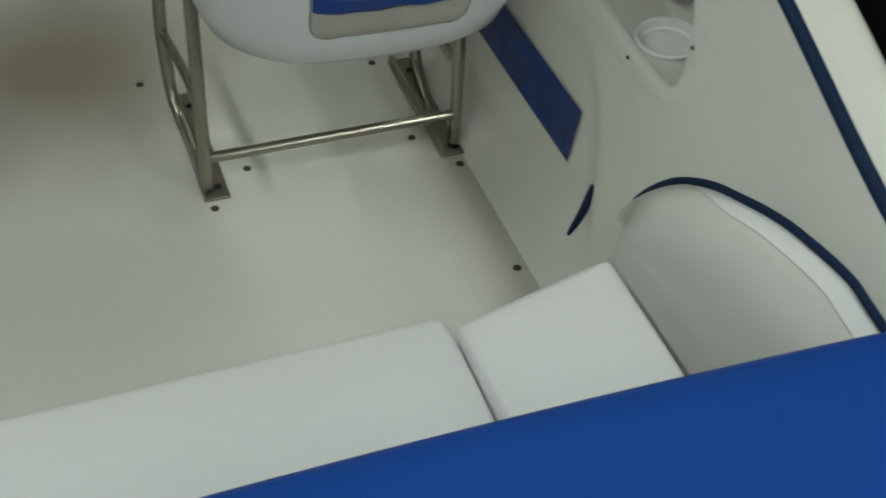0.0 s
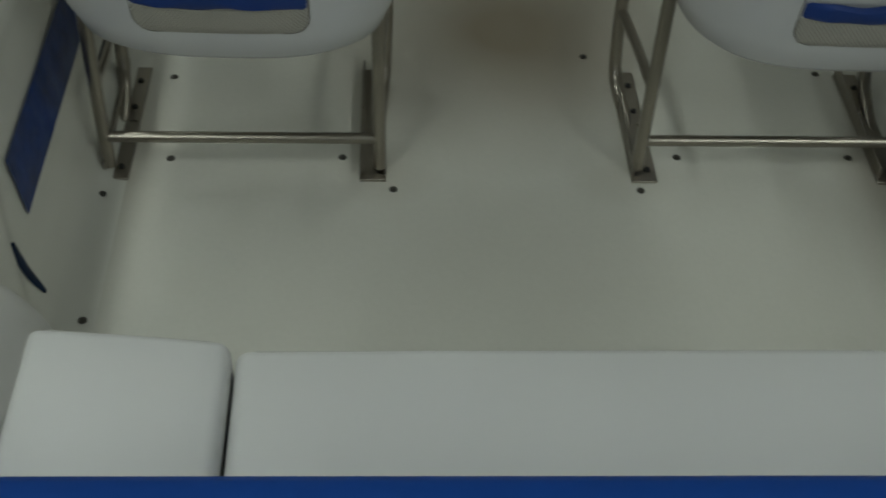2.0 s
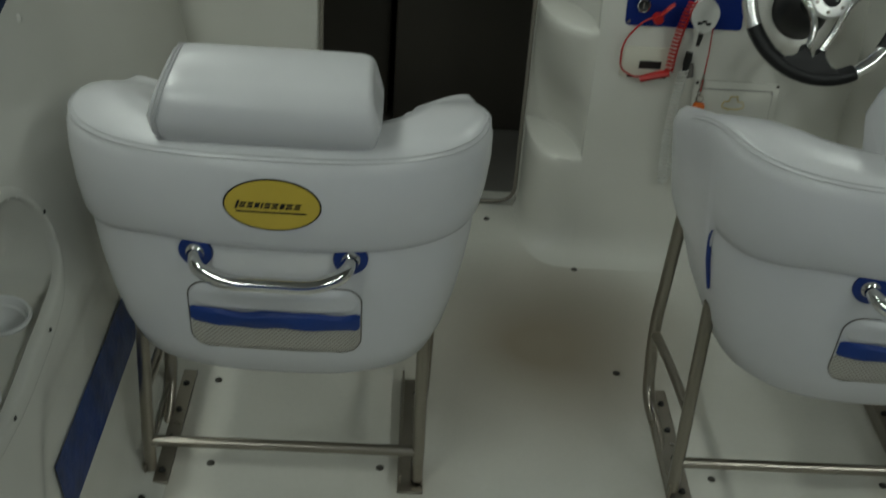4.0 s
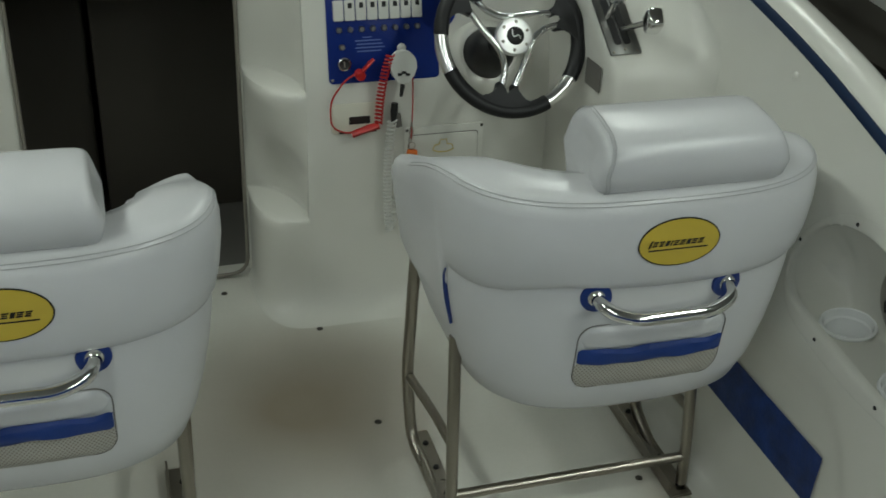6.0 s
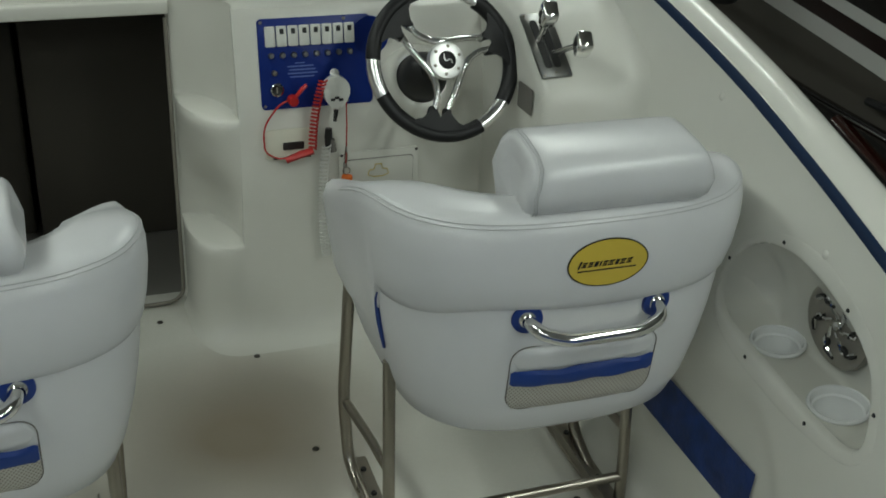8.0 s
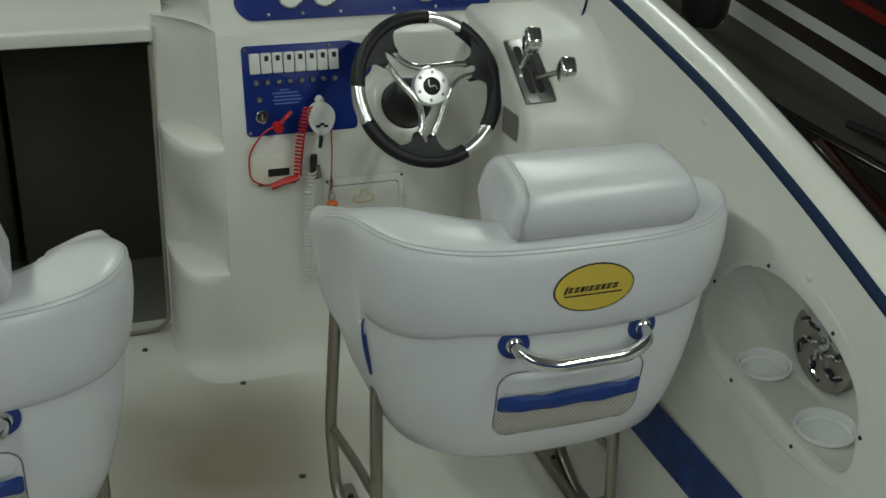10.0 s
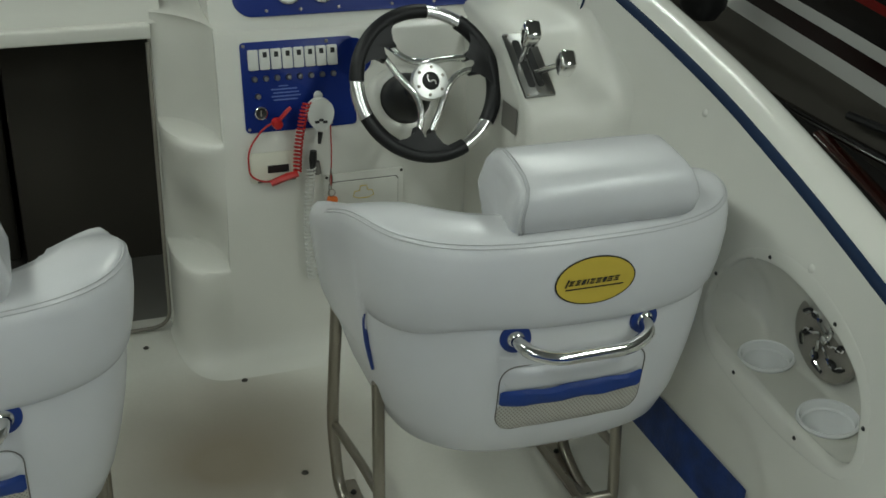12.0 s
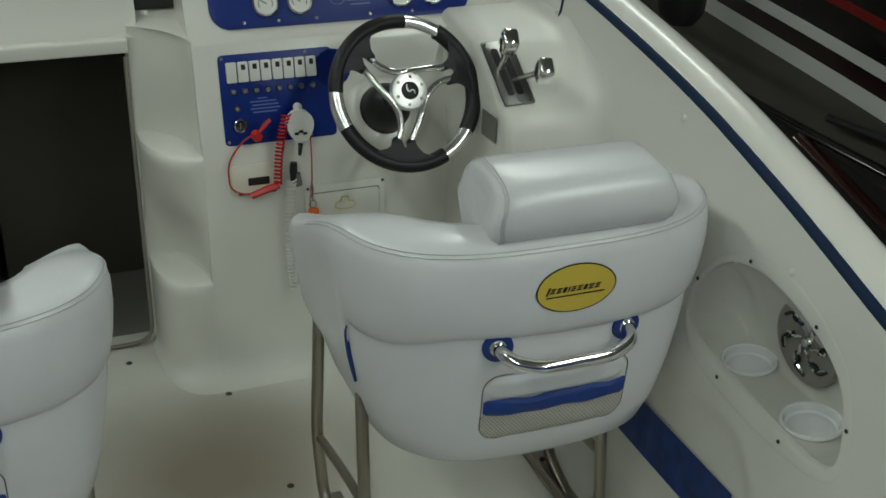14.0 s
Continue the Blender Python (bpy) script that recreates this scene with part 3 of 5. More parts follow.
    for k in (0.0, 0.42):
        off = 0.0006
        z, w, yb = [p + (q - p) * k for p, q in zip(BAND[6], BAND[7])]
        line = [Vector((a, b, z + off - 0.87 * band_drop(a, b, z))) for a, b in u_path(w + 0.0006, yb - 0.0006, 0.12) if b < 0.03]
        pod("stitching", tube(line, 0.0009, 5), STITCH, "thin grey stitching", parent=band)
    # seat cushion
    bm = box(-0.205, 0.205, -0.205, 0.225, 0.44, 0.548, 0.045, 4)
    pod("seat", bm, VINYL, "white vinyl seat cushion")
    # head bolster
    prof = [(-0.282, 0.775), (-0.297, 0.788), (-0.303, 0.815), (-0.301, 0.838), (-0.290, 0.858), (-0.264, 0.869), (-0.215, 0.876), (-0.175, 0.878), (-0.150, 0.869), (-0.137, 0.855), (-0.130, 0.810), (-0.130, 0.720), (-0.2, 0.710), (-0.275, 0.730)]
    cy, cz = -0.212, 0.81
    rows = []
    for u, k in ((-0.166, 0.5), (-0.166, 0.78), (-0.163, 0.90), (-0.157, 0.96), (-0.147, 0.99), (-0.13, 1.0), (-0.06, 1.006), (0, 1.008), (0.06, 1.006), (0.13, 1.0), (0.147, 0.99), (0.157, 0.96), (0.163, 0.90), (0.166, 0.78), (0.166, 0.5)):
        rows.append([(bolster + (u - math.copysign(abs(z - 0.815) * (0.26 if z > 0.815 else 0.16), u) if u else 0), cy + (yy - cy) * k, cz + (z - cz) * k) for yy, z in prof])
    bm, vs = grid(rows, False, True)
    bm.faces.new(vs[0])
    bm.faces.new(list(reversed(vs[-1])))
    hb = pod("head_bolster", bm, VINYL, "plump white vinyl head bolster", 60)
    for s, seam in ((-1, 0.156), (-1, 0.150)):
        ln = [(bolster + s * (seam - abs(z - 0.815) * (0.26 if z > 0.815 else 0.16)), cy + (yy - cy) * 1.0 - 0.001, cz + (z - cz) * 1.003) for yy, z in prof[:10]]
        pod("stitching", tube(ln, 0.0009, 5), STITCH, "", parent=hb)
    # blue piping where the arm roll drops in front of the back panel
    for s in (-1,):
        ln = []
        for i in range(15):
            f = i / 14
            z = 0.584 - 0.120 * f
            yy = -0.126 - 0.007 * max(0.0, 1 - f / 0.3) ** 2
            w, yb = (lerp([(r[0], r[n]) for r in LOWER], z) for n in (1, 2))
            q = ((-0.06 - yy) / (-0.06 - yb)) ** 2.9
            ln.append((s * ((w + 0.003) * (1 - q) ** (1 / 2.9)), yy, z))
        pod("piping", tube(ln, [0.0025 + 0.002 * math.sin(math.pi * k / 14) for k in range(15)], 8), BLUE_FLANGE, "blue piping")
    # pocket
    rim = [(u, shell_back(u, z) - 0.0005, z) for u, z in round_rect(shift - 0.132, shift + 0.139, 0.402, 0.537, 0.03, 6)]
    pk = pod("pocket", pad_on(shell_back, shift - 0.131, shift + 0.138, 0.403, 0.470, 0.018, 0.001, 0.006, 26, 8, 0.0015), MESH_NET, "beige net pocket")
    pod("pocket_seam", tube(rim, 0.0012, 6, True), SEAM, "", parent=pk)
    pod("pocket_edge", pad_on(shell_back, shift - 0.130, shift + 0.137, 0.454, 0.488, 0.004, 0.003, 0.009, 40, 6, 0.002, 0.0022), POCKET_BLUE, "blue elastic pocket edging", parent=pk)
    pod("pocket_lining", pad_on(shell_back, shift - 0.127, shift + 0.134, 0.486, 0.533, 0.022, 0.0, 0.008, 26, 8), VINYL, "white vinyl", parent=pk)
    # handle
    ends = [(shift - 0.113, 0.595), (shift + 0.121, 0.595)]
    path = [(0.007, -0.332, 0.589), (0.051, -0.350, 0.579)]
    pts = [(ends[0][0], shell_back(*ends[0]) - 0.002, 0.595)] + [(ends[0][0] + d, yy, z) for d, yy, z in path] + [(ends[1][0] - d, yy, z) for d, yy, z in reversed(path)] + [(ends[1][0], shell_back(*ends[1]) - 0.002, 0.595)]
    hd = pod("grab_handle", tube(rounded(pts, 0.03), 0.0118, 14), CHROME, "polished stainless grab handle")
    for u, z in ends:
        m = frame_of((u, shell_back(u, z) - 0.001, z), (1, -0.15 * math.copysign(1, u) * -1, 0), (0, 0, 1))
        pod("flange", lathe([(0, 0.004), (0.021, 0.0045), (0.0262, 0.003), (0.0275, -0.006)], 24, m=m), BLUE_FLANGE, "blue round flange", parent=hd)
        pod("collar", lathe([(0.0105, 0.012), (0.013, 0.009), (0.0155, 0.0055), (0.016, 0.003)], 20, m=m), CHROME, "polished collar", parent=hd)
    # oval badge
    bu, bz = 0.008, 0.698
    def oval(a, b, out, seg=40):
        bm = bmesh.new()
        c = bm.verts.new((bu, band_back(bu, bz) - out, bz))
        ring = []
        for i in range(seg):
            t = 2 * math.pi * i / seg
            u, z = bu + a * math.cos(t), bz + b * math.sin(t)
            ring.append(bm.verts.new((u, band_back(u, z) - out, z)))
        for i in range(seg):
            bm.faces.new((c, ring[i], ring[(i + 1) % seg]))
        return bm
    badge = pod("badge", oval(0.0715, 0.0435, 0.0012), BLACK, "yellow oval badge with a black edge")
    pod("badge_face", oval(0.069, 0.041, 0.0018), YELLOW, "yellow", parent=badge)
    for a, wd, hh in ((-0.0505, 0.0035, 0.0145), (-0.0425, 0.0085, 0.0095), (-0.0315, 0.0085, 0.0095), (-0.0215, 0.0065, 0.0095), (-0.0145, 0.0028, 0.0095), (-0.0065, 0.0085, 0.0095), (0.0045, 0.0095, 0.0095), (0.0150, 0.0065, 0.0095), (0.0250, 0.0095, 0.0095), (0.0365, 0.0090, 0.0095)):
        for top, thick in ((1, 0.0026), (-1, 0.0026), (0, 0.0022)) if wd > 0.007 else ((2, hh),):
            lo = -hh / 2 if top == 2 else (hh / 2 - thick if top == 1 else -hh / 2 if top == -1 else -thick / 2)
            w2 = wd if top else wd * 0.8
            q = [(bu + a + du * w2 / 2 + (lo + dz * thick) * 0.35, bz + 0.001 + lo + dz * thick) for du, dz in ((-1, 0), (1, 0), (1, 1), (-1, 1))]
            bm = bmesh.new()
            bm.faces.new([bm.verts.new((u, band_back(u, z) - 0.0026, z)) for u, z in q])
            pod("bar", bm, BLACK, "", 0, parent=badge)
    q = [(-0.053, -0.0095), (0.05, -0.0095), (0.05, -0.012), (-0.053, -0.012)]
    bm = bmesh.new()
    bm.faces.new([bm.verts.new((bu + u, band_back(bu + u, bz + z) - 0.0026, bz + z)) for u, z in q])
    pod("bar", bm, BLACK, "", 0, parent=badge)
    return ch


helm_chair(0.475, 0.19, -1, (0.047, 0.0, 0.0), "", 0.033, 0.05)
helm_chair(-0.503, 0.19, -1, (0.006, 0.035, -0.014), "", -0.006, -0.07, 0.0)


# ---------------------------------------------------------------- stern bench
def cushion(name, x0, x1, y0, y1, z0, z1, r, lab, mat=CUSHION, skew=0.0):
    """A padded cushion with crowned top and soft edges."""
    t = thing(name, lab, "cushion", "stern bench cushions", ((x0 + x1) / 2, (y0 + y1) / 2, z0))
    w, d, h = (x1 - x0) / 2, (y1 - y0) / 2, z1 - z0
    bm = box(-w, w, -d, d, 0, h, r, 5)
    bmesh.ops.subdivide_edges(bm, edges=[e for e in bm.edges if e.calc_length() > 0.1], cuts=6, use_grid_fill=True)
    for v in bm.verts:
        if v.co.z > h * 0.6:
            fx, fy = max(0, 1 - (v.co.x / w) ** 2), max(0, 1 - (v.co.y / d) ** 2)
            v.co.z += 0.012 * math.sqrt(fx * fy) + 0.002 * noise.noise(Vector((v.co.x * 9 + x0 * 5, v.co.y * 9, 0)))
    for v in bm.verts:
        v.co.y += skew * v.co.x / w * (v.co.y + d) / (2 * d)
    part("cover", bm, mat, t, "", 50)
    part("welt", tube([(u, d - 0.0055 + skew * u / w, h - 0.0055) for u in (-w + 0.026, -w / 2, 0, w / 2, w - 0.026)], 0.0022, 8), GREY_VINYL, t, "thin grey seam welt")
    return t


BZ = 0.295
structure("wall_bench", box(-0.76, 0.775, -1.28, -0.63, 0.0, 0.17, 0.015, 3), GELCOAT, "white gelcoat moulded bench base", "bench base", 50)
cushion("bench_cushion", -0.439, 0.428, -1.20, -0.598, 0.17, BZ, 0.018, "long white vinyl cushion on the stern bench")
cushion("corner_cushion", 0.432, 0.700, -1.20, -0.595, 0.17, BZ + 0.004, 0.018, "white vinyl corner cushion on the stern bench", skew=0.028)
cushion("corner_cushion", -0.705, -0.443, -1.20, -0.588, 0.17, BZ + 0.020, 0.018, "white vinyl corner cushion on the stern bench", skew=-0.012)

# blue bolster along the transom
bol = thing("back_bolster", "long blue vinyl bolster along the transom", "bolster", "", (0, -1.15, 0.3))
prof = [(0.09, 0.0), (0.115, 0.1), (0.115, 0.33), (0.108, 0.365), (0.09, 0.385), (0.05, 0.395), (-0.1, 0.395), (-0.2, 0.39), (-0.215, 0.37), (-0.22, 0.0)]
bm, vs = grid([[(x, a + 0.017 - 0.022 * (max(x, 0) / 0.7) ** 2 + 0.008 * max(-x, 0) if a > 0 else a, b) for a, b in prof] for x in [-0.95 + 0.05 * i for i in range(39)]])
part("cover", bm, BLUE_VINYL, bol, "", 50)
part("front_seam", tube([(x, 0.134 - 0.022 * (max(x, 0) / 0.7) ** 2 + 0.008 * max(-x, 0), 0.31) for x in [-0.94 + 0.1 * i for i in range(20)]], 0.0035, 6), BLUE_TRIM, bol, "dark blue seam")
for s in (-1, 1):
    part("end_cap", slab([(a, b) for a, b in prof], 0.012, frame_of((s * 0.952, 0, 0), (0, 1, 0), (0, 0, 1))), BLUE_VINYL, bol)


def side_bolster(s, lab):
    """Curved corner backrest between the bench and the boat's side, with its blue edging."""
    t = thing("corner_bolster", lab, "bolster", "corner bolsters", (CX, 0, 0))
    top = [(-0.415, 0.235), (-0.435, 0.27), (-0.47, 0.315), (-0.507, 0.35), (-0.56, 0.386), (-0.62, 0.413), (-0.68, 0.435), (-0.74, 0.449), (-0.83, 0.459), (-0.905, 0.451), (-1.2, 0.42)]
    rows, edge = [], []
    section = ((0.02, 0.0), (0.0, 0.10), (0.01, 0.22), (0.05, 0.40), (0.085, 0.50), (0.10, 0.515), (0.12, 0.55), (0.21, 0.70), (0.36, 0.84), (0.58, 0.94))
    crown = [(0.58, 0.94), (0.80, 0.985), (0.92, 0.997), (1.0, 1.0)]
    fine = []
    for k in range(len(top) - 1):
        p = [Vector(top[min(max(k + j, 0), len(top) - 1)]) for j in (-1, 0, 1, 2)]
        for f in (0.0, 0.2, 0.4, 0.6, 0.8):
            fine.append(tuple(0.5 * ((2 * p[1]) + (p[2] - p[0]) * f + (2 * p[0] - 5 * p[1] + 4 * p[2] - p[3]) * f * f + (3 * p[1] - p[0] - 3 * p[2] + p[3]) * f ** 3)))
    fine.append(top[-1])
    for y, zt in fine:
        k = smoothstep(-0.42, -0.56, y)
        x1 = side_x(y, zt) + 0.004
        foot = x1 - 0.025 - (0.115 if s > 0 else 0.142) * k
        zb = min(0.20, zt - 0.03)
        rows.append([(s * (foot + (x1 - foot) * f), y, zb + (zt - zb) * g) for f, g in section if f < 0.7])
        split = 0.72 + 0.25 * smoothstep(-0.66, -0.46, y)
        over = [(f, lerp(crown, f)) for f in (split, split + (1 - split) * 0.4, split + (1 - split) * 0.75, 1.0)]
        rows[-1] += [(s * (foot + (x1 - foot) * f), y, zb + (zt - zb) * g) for f, g in [((0.58 + split) / 2, lerp(crown, (0.58 + split) / 2))] + over]
        edge.append((s * (x1 - 0.002), y, zt + 0.004))
    # the pad is a darker grey than the strip above it
    part("pad", grid([r[:-3] for r in rows])[0], GREY_VINYL, t, "grey-white vinyl pad", 60)
    part("top_strip", grid([r[-4:] for r in rows])[0], CUSHION, t, "lighter white vinyl top strip", 60)
    part("seam", tube([r[-4] for r in rows], 0.0014, 6), GREY_VINYL, t)
    part("edging", tube(edge, [0.002 + 0.0055 * min(1.0, i / 12) for i in range(len(edge))], 8), BLUE_TRIM, t, "dark blue edging")


side_bolster(1, "curved white vinyl corner bolster with dark blue edging")
side_bolster(-1, "curved white vinyl corner bolster with dark blue edging")


# ---------------------------------------------------------------- cup trays in the cockpit sides
def cup_tray(s, speaker):
    t = thing("cup_tray", "white moulded side tray with two cup holders" + (" and a chrome speaker" if speaker else ""), "cup tray", "side trays", (CX, 0, 0))
    rows = []
    for grow, off in ((-0.10, 0.002), (0.0, 0.0), (0.06, -0.0006), (0.12, -0.0009), (0.4, -0.0010), (0.66, -0.0008), (0.76, -0.0002), (0.84, 0.001), (0.91, 0.0035), (0.96, 0.006), (1.0, 0.0095), (1.02, 0.012)):
        rows.append([(s * (side_x(p.x, p.y) + off), p.x, p.y) for p in tray_outline(96, grow)])
    part("rim", grid(rows, False, True)[0], GELCOAT, t, "raised white rim", 60)
    # recess: the shelf runs outboard level, the back leans in
    lip = tray_outline(180, 1.02)
    y_lo, y_hi = min(p.x for p in lip) + 0.001, max(p.x for p in lip) - 0.001
    cups = ((-0.053, 0.944, 0.050), (-0.258, 0.931, 0.052))
    rows = []
    ny = 110
    for i in range(ny + 1):
        y = y_lo + (y_hi - y_lo) * i / ny
        zs = []
        for a, b in zip(lip, lip[1:] + lip[:1]):
            if (a.x - y) * (b.x - y) <= 0 and a.x != b.x:
                zs.append(a.y + (b.y - a.y) * (y - a.x) / (b.x - a.x))
        zl, zt = min(zs), max(zs)
        zl = zl + 0.0
        hgt = zt - zl
        dep = 0.108 * min(1.0, math.sqrt(max(hgt, 0) / 0.17))
        xl, xt = side_x(y, zl) + 0.012, side_x(y, zt) + 0.012
        flat = smoothstep(-0.36, -0.32, y) * (1 - smoothstep(-0.005, 0.03, y))
        zs = zl - 0.002 + (0.424 - zl) * flat
        col = [(xl, zl), (xl + 0.004, zl + (zs - zl) * 0.6)]
        for k in range(1, 19):
            col.append((xl + 0.004 + dep * k / 18, zs))
        zl = zs
        fil = min(0.03, hgt * 0.3)
        col += [(xl + dep + fil * 0.25, zl + fil * 0.12), (xl + dep + fil * 0.4, zl + fil * 0.45), (xl + dep + fil * 0.42, zl + fil)]
        bx, bz = col[-1]
        for k in range(1, 9):
            f = k / 8
            col.append((bx + (xt - bx) * f ** 2.2, bz + (zt - bz) * f))
        rows.append([(s * a, y, b) for a, b in col])
    bm, vs = grid(rows)
    bm.faces.new(vs[0])
    bm.faces.new(list(reversed(vs[-1])))
    gone = []
    for f in bm.faces:
        c = f.calc_center_median()
        if c.z < 0.46 and any(math.hypot(s * c.x - x, c.y - y) < r - 0.004 for y, x, r in cups):
            gone.append(f)
    bmesh.ops.delete(bm, geom=gone, context="FACES")
    part("recess", bm, GELCOAT, t, "white moulded recess", 60)
    for y, x, r in cups:
        z = 0.421
        prof = [(r - 0.010, -0.004), (r + 0.001, 0.004), (r + 0.003, 0.009), (r + 0.001, 0.013), (r - 0.003, 0.012), (r - 0.006, 0.002), (r - 0.010, -0.045), (r - 0.016, -0.052), (0, -0.053)]
        part("cup_holder", lathe(prof, 36, m=pose(s * x, y, z, 0, -4 * s, 0)), CUP_PLASTIC, t, "translucent white cup holder")
    if speaker:
        sm = frame_of((s * 0.975, -0.168, 0.530), (0.05 * s, -1 * s, 0.0), (-0.05 * s, 0, 1))
        spk = part("speaker", lathe([(0.0, 0.004), (0.03, 0.003), (0.055, 0.006), (0.068, 0.010), (0.075, 0.008), (0.078, 0.0)], 36, m=sm @ Matrix.Diagonal((1.06, 1.06, 1, 1))), material("speaker_grey", (0.36, 0.34, 0.30), 0.42, metal=0.5, stain=0.5, stain_size=30), t, "dull chrome oval speaker")
        for k in range(6):
            a = 0.5 + 6.2832 * k / 6
            for r0, r1, bend, shift_a, wd, mt, nm in ((0.014, 0.061, 1.15, 0.0, 0.0042, CHROME, "blade"), (0.034, 0.066, 0.75, 0.42, 0.0062, BLACK, "slot")):
                arc = []
                for m in range(9):
                    f = m / 8
                    ang = a + shift_a + bend * (f + 0.22 * math.sin(2 * math.pi * f))
                    arc.append(sm @ Vector(((r0 + (r1 - r0) * f) * math.cos(ang), (r0 + (r1 - r0) * f) * math.sin(ang), 0.0095)))
                part(nm, tube(arc, [wd * w for w in (0.5, 0.8, 1, 1, 1, 1, 1, 0.8, 0.5)], 6, rz=0.003), mt, spk)
        part("cone_cap", lathe([(0, 0.014), (0.008, 0.012), (0.011, 0.006)], 14, m=sm), CHROME, spk)
    for y, z in ((0.064, 0.554), (-0.047, 0.640), (-0.251, 0.619), (-0.396, 0.516), (-0.276, 0.419), (-0.083, 0.430)):
        part("screw", lathe([(0, 0.003), (0.003, 0.002), (0.0042, 0)], 10, m=Matrix.Translation((s * (side_x(y, z) - 0.003), y, z)) @ pose(0, 0, 0, 0, -90 * s, 0)), BLACK, t)
    return t


cup_tray(1, True)
cup_tray(-1, False)


# ---------------------------------------------------------------- steering console
con = thing("helm_console", "white gelcoat steering console with blue instrument panels", "console", "", (0, 0, 0))
# section through the console: aft face, dash ledge and upper dash (y, z)
FOOT = [(0.0, 0.800), (0.002, 0.820), (0.006, 0.840), (0.014, 0.857), (0.026, 0.870), (0.045, 0.879), (0.07, 0.885)]
sect = [(y, z) for z, y in FOOT] + [(0.892, 0.30), (0.895, 0.56), (0.90, 0.585), (0.945, 0.80), (0.955, 0.815), (0.985, 0.822), (0.998, 0.83), (1.06, 0.955), (1.075, 0.965), (1.25, 0.98)]
rows = []
for x in (0.114, 0.124, 0.2, 0.4, 0.6, 0.8, 0.98):
    rows.append([(x, y + (0.001 if x < 0.12 else 0), z) for y, z in sect])
rows.insert(0, [(0.111, 1.28, z) for y, z in sect])
part("body", grid(rows)[0], GELCOAT, con, "", 35)
# stepped flank beside the door
bm = bmesh.new()
rows = []
NICHE = [(0.0, 0), (0.222, 0), (0.240, 0.02), (0.247, 0.08), (0.250, 0.25), (0.252, 0.8), (0.256, 0.95), (0.265, 1), (0.30, 0.95), (0.36, 0.76), (0.45, 0.34), (0.53, 0.05), (0.548, 0), (0.562, 0.02), (0.569, 0.08), (0.572, 0.25), (0.574, 0.8), (0.578, 0.95), (0.588, 1), (0.66, 1), (0.78, 1), (0.81, 0.99), (0.83, 0.97), (0.845, 0.94), (0.856, 0.9), (0.864, 0.86)]
heights = [z for z, y in FOOT] + [0.12, 0.17, 0.21] + [z for z, w in NICHE[1:]] + [0.275, 0.32, 0.34, 0.39, 0.42, 0.48, 0.505, 0.62, 0.70, 0.74, 0.77]
for z in sorted(heights):
    w = lerp(NICHE, z)
    foot = max(0.0, 1 - z / 0.045) ** 2
    power = 2 / (3 - smoothstep(0.28, 0.56, z))
    front = lerp(FOOT + [(0.30, 0.892), (0.56, 0.895), (0.585, 0.90), (0.80, 0.945), (0.9, 0.965)], z) + 0.0008
    row = []
    for i in range(25):
        f = i / 24
        a = f * math.pi / 2
        body = Vector((-0.006 + 0.122 * (1 - math.cos(a) ** power), 1.082 - (1.082 - front) * math.sin(a) ** power))
        cut = Vector((-0.006 + 0.122 * math.sin(a) ** 0.9, front + (1.102 - front) * math.cos(a) ** 0.8)).lerp(Vector((-0.006 + 0.122 * f, 1.102 - (1.102 - front) * f)), 0.22)
        p = body.lerp(cut, w)
        up = z if z < 0.8 else 0.8 + (z - 0.8) * (0.50 - 0.16 * f)
        row.append((p.x - 0.012 * foot * math.cos(a), p.y, up))
    rows.append(row)
rows.append([(x, y + 0.012, z + 0.002) for x, y, z in rows[-1]])
rows.append([(x, max(y + 0.03, 1.005), z + 0.003) for x, y, z in rows[-1]])
rows.append([(x, max(y + 0.04, 1.10), z + 0.004) for x, y, z in rows[-1]])
rows.append([(x, 1.16, 0.850) for x, y, z in rows[-1]])
rows.append([(x, 1.30, 0.855) for x, y, z in rows[-1]])
rows.append([(x, 1.95, 0.90) for x, y, z in rows[-1]])
part("flank", grid(rows, bm=bm)[0], GELCOAT, con, "white moulded step niches", 40)

# lower switch panel
pm = frame_of((0.168, 0.902, 0.592), (1, 0, 0), (0, 0.045, 0.215))
ol = [(u, v) for u, v in round_rect(0.0, 0.262, 0.0, 0.205, 0.010)]
sp = part("switch_panel", slab(ol, 0.004, pm, 0.001), BLUE_PANEL, con, "blue switch panel")
part("panel_boss", lathe([(0, 0.004), (0.044, 0.004), (0.045, 0.002), (0.045, 0)], 28, m=pm @ pose(0.262, 0.155, 0)), BLUE_PANEL, sp)
for i in range(8):
    u = 0.016 + 0.0262 * i
    sw = part("rocker_switch", slab(round_rect(u, u + 0.0235, 0.142, 0.188, 0.003, 3), 0.010, pm, 0.002), WHITE_PLASTIC, sp, "white rocker switch")
    if i:
        part("window", slab(round_rect(u + 0.0075, u + 0.017, 0.170, 0.182, 0.001, 2), 0.0006, pm @ pose(0, 0, 0.0101)), BLACK, sw)
    part("breaker", lathe([(0, 0.008), (0.005, 0.008), (0.0068, 0.005), (0.007, 0)], 14, m=pm @ pose(u + 0.012, 0.122, 0.004)), PLATE_STEEL, sp, "round breaker button")
part("breaker", lathe([(0, 0.008), (0.005, 0.008), (0.0068, 0.005), (0.007, 0)], 14, m=pm @ pose(0.033, 0.083, 0.004)), STEEL, sp)
part("ignition", lathe([(0, 0.007), (0.010, 0.007), (0.0125, 0.009), (0.0145, 0.007), (0.0155, 0.0)], 24, m=pm @ pose(0.036, 0.045, 0.004)), BLACK, sp, "black ignition switch")
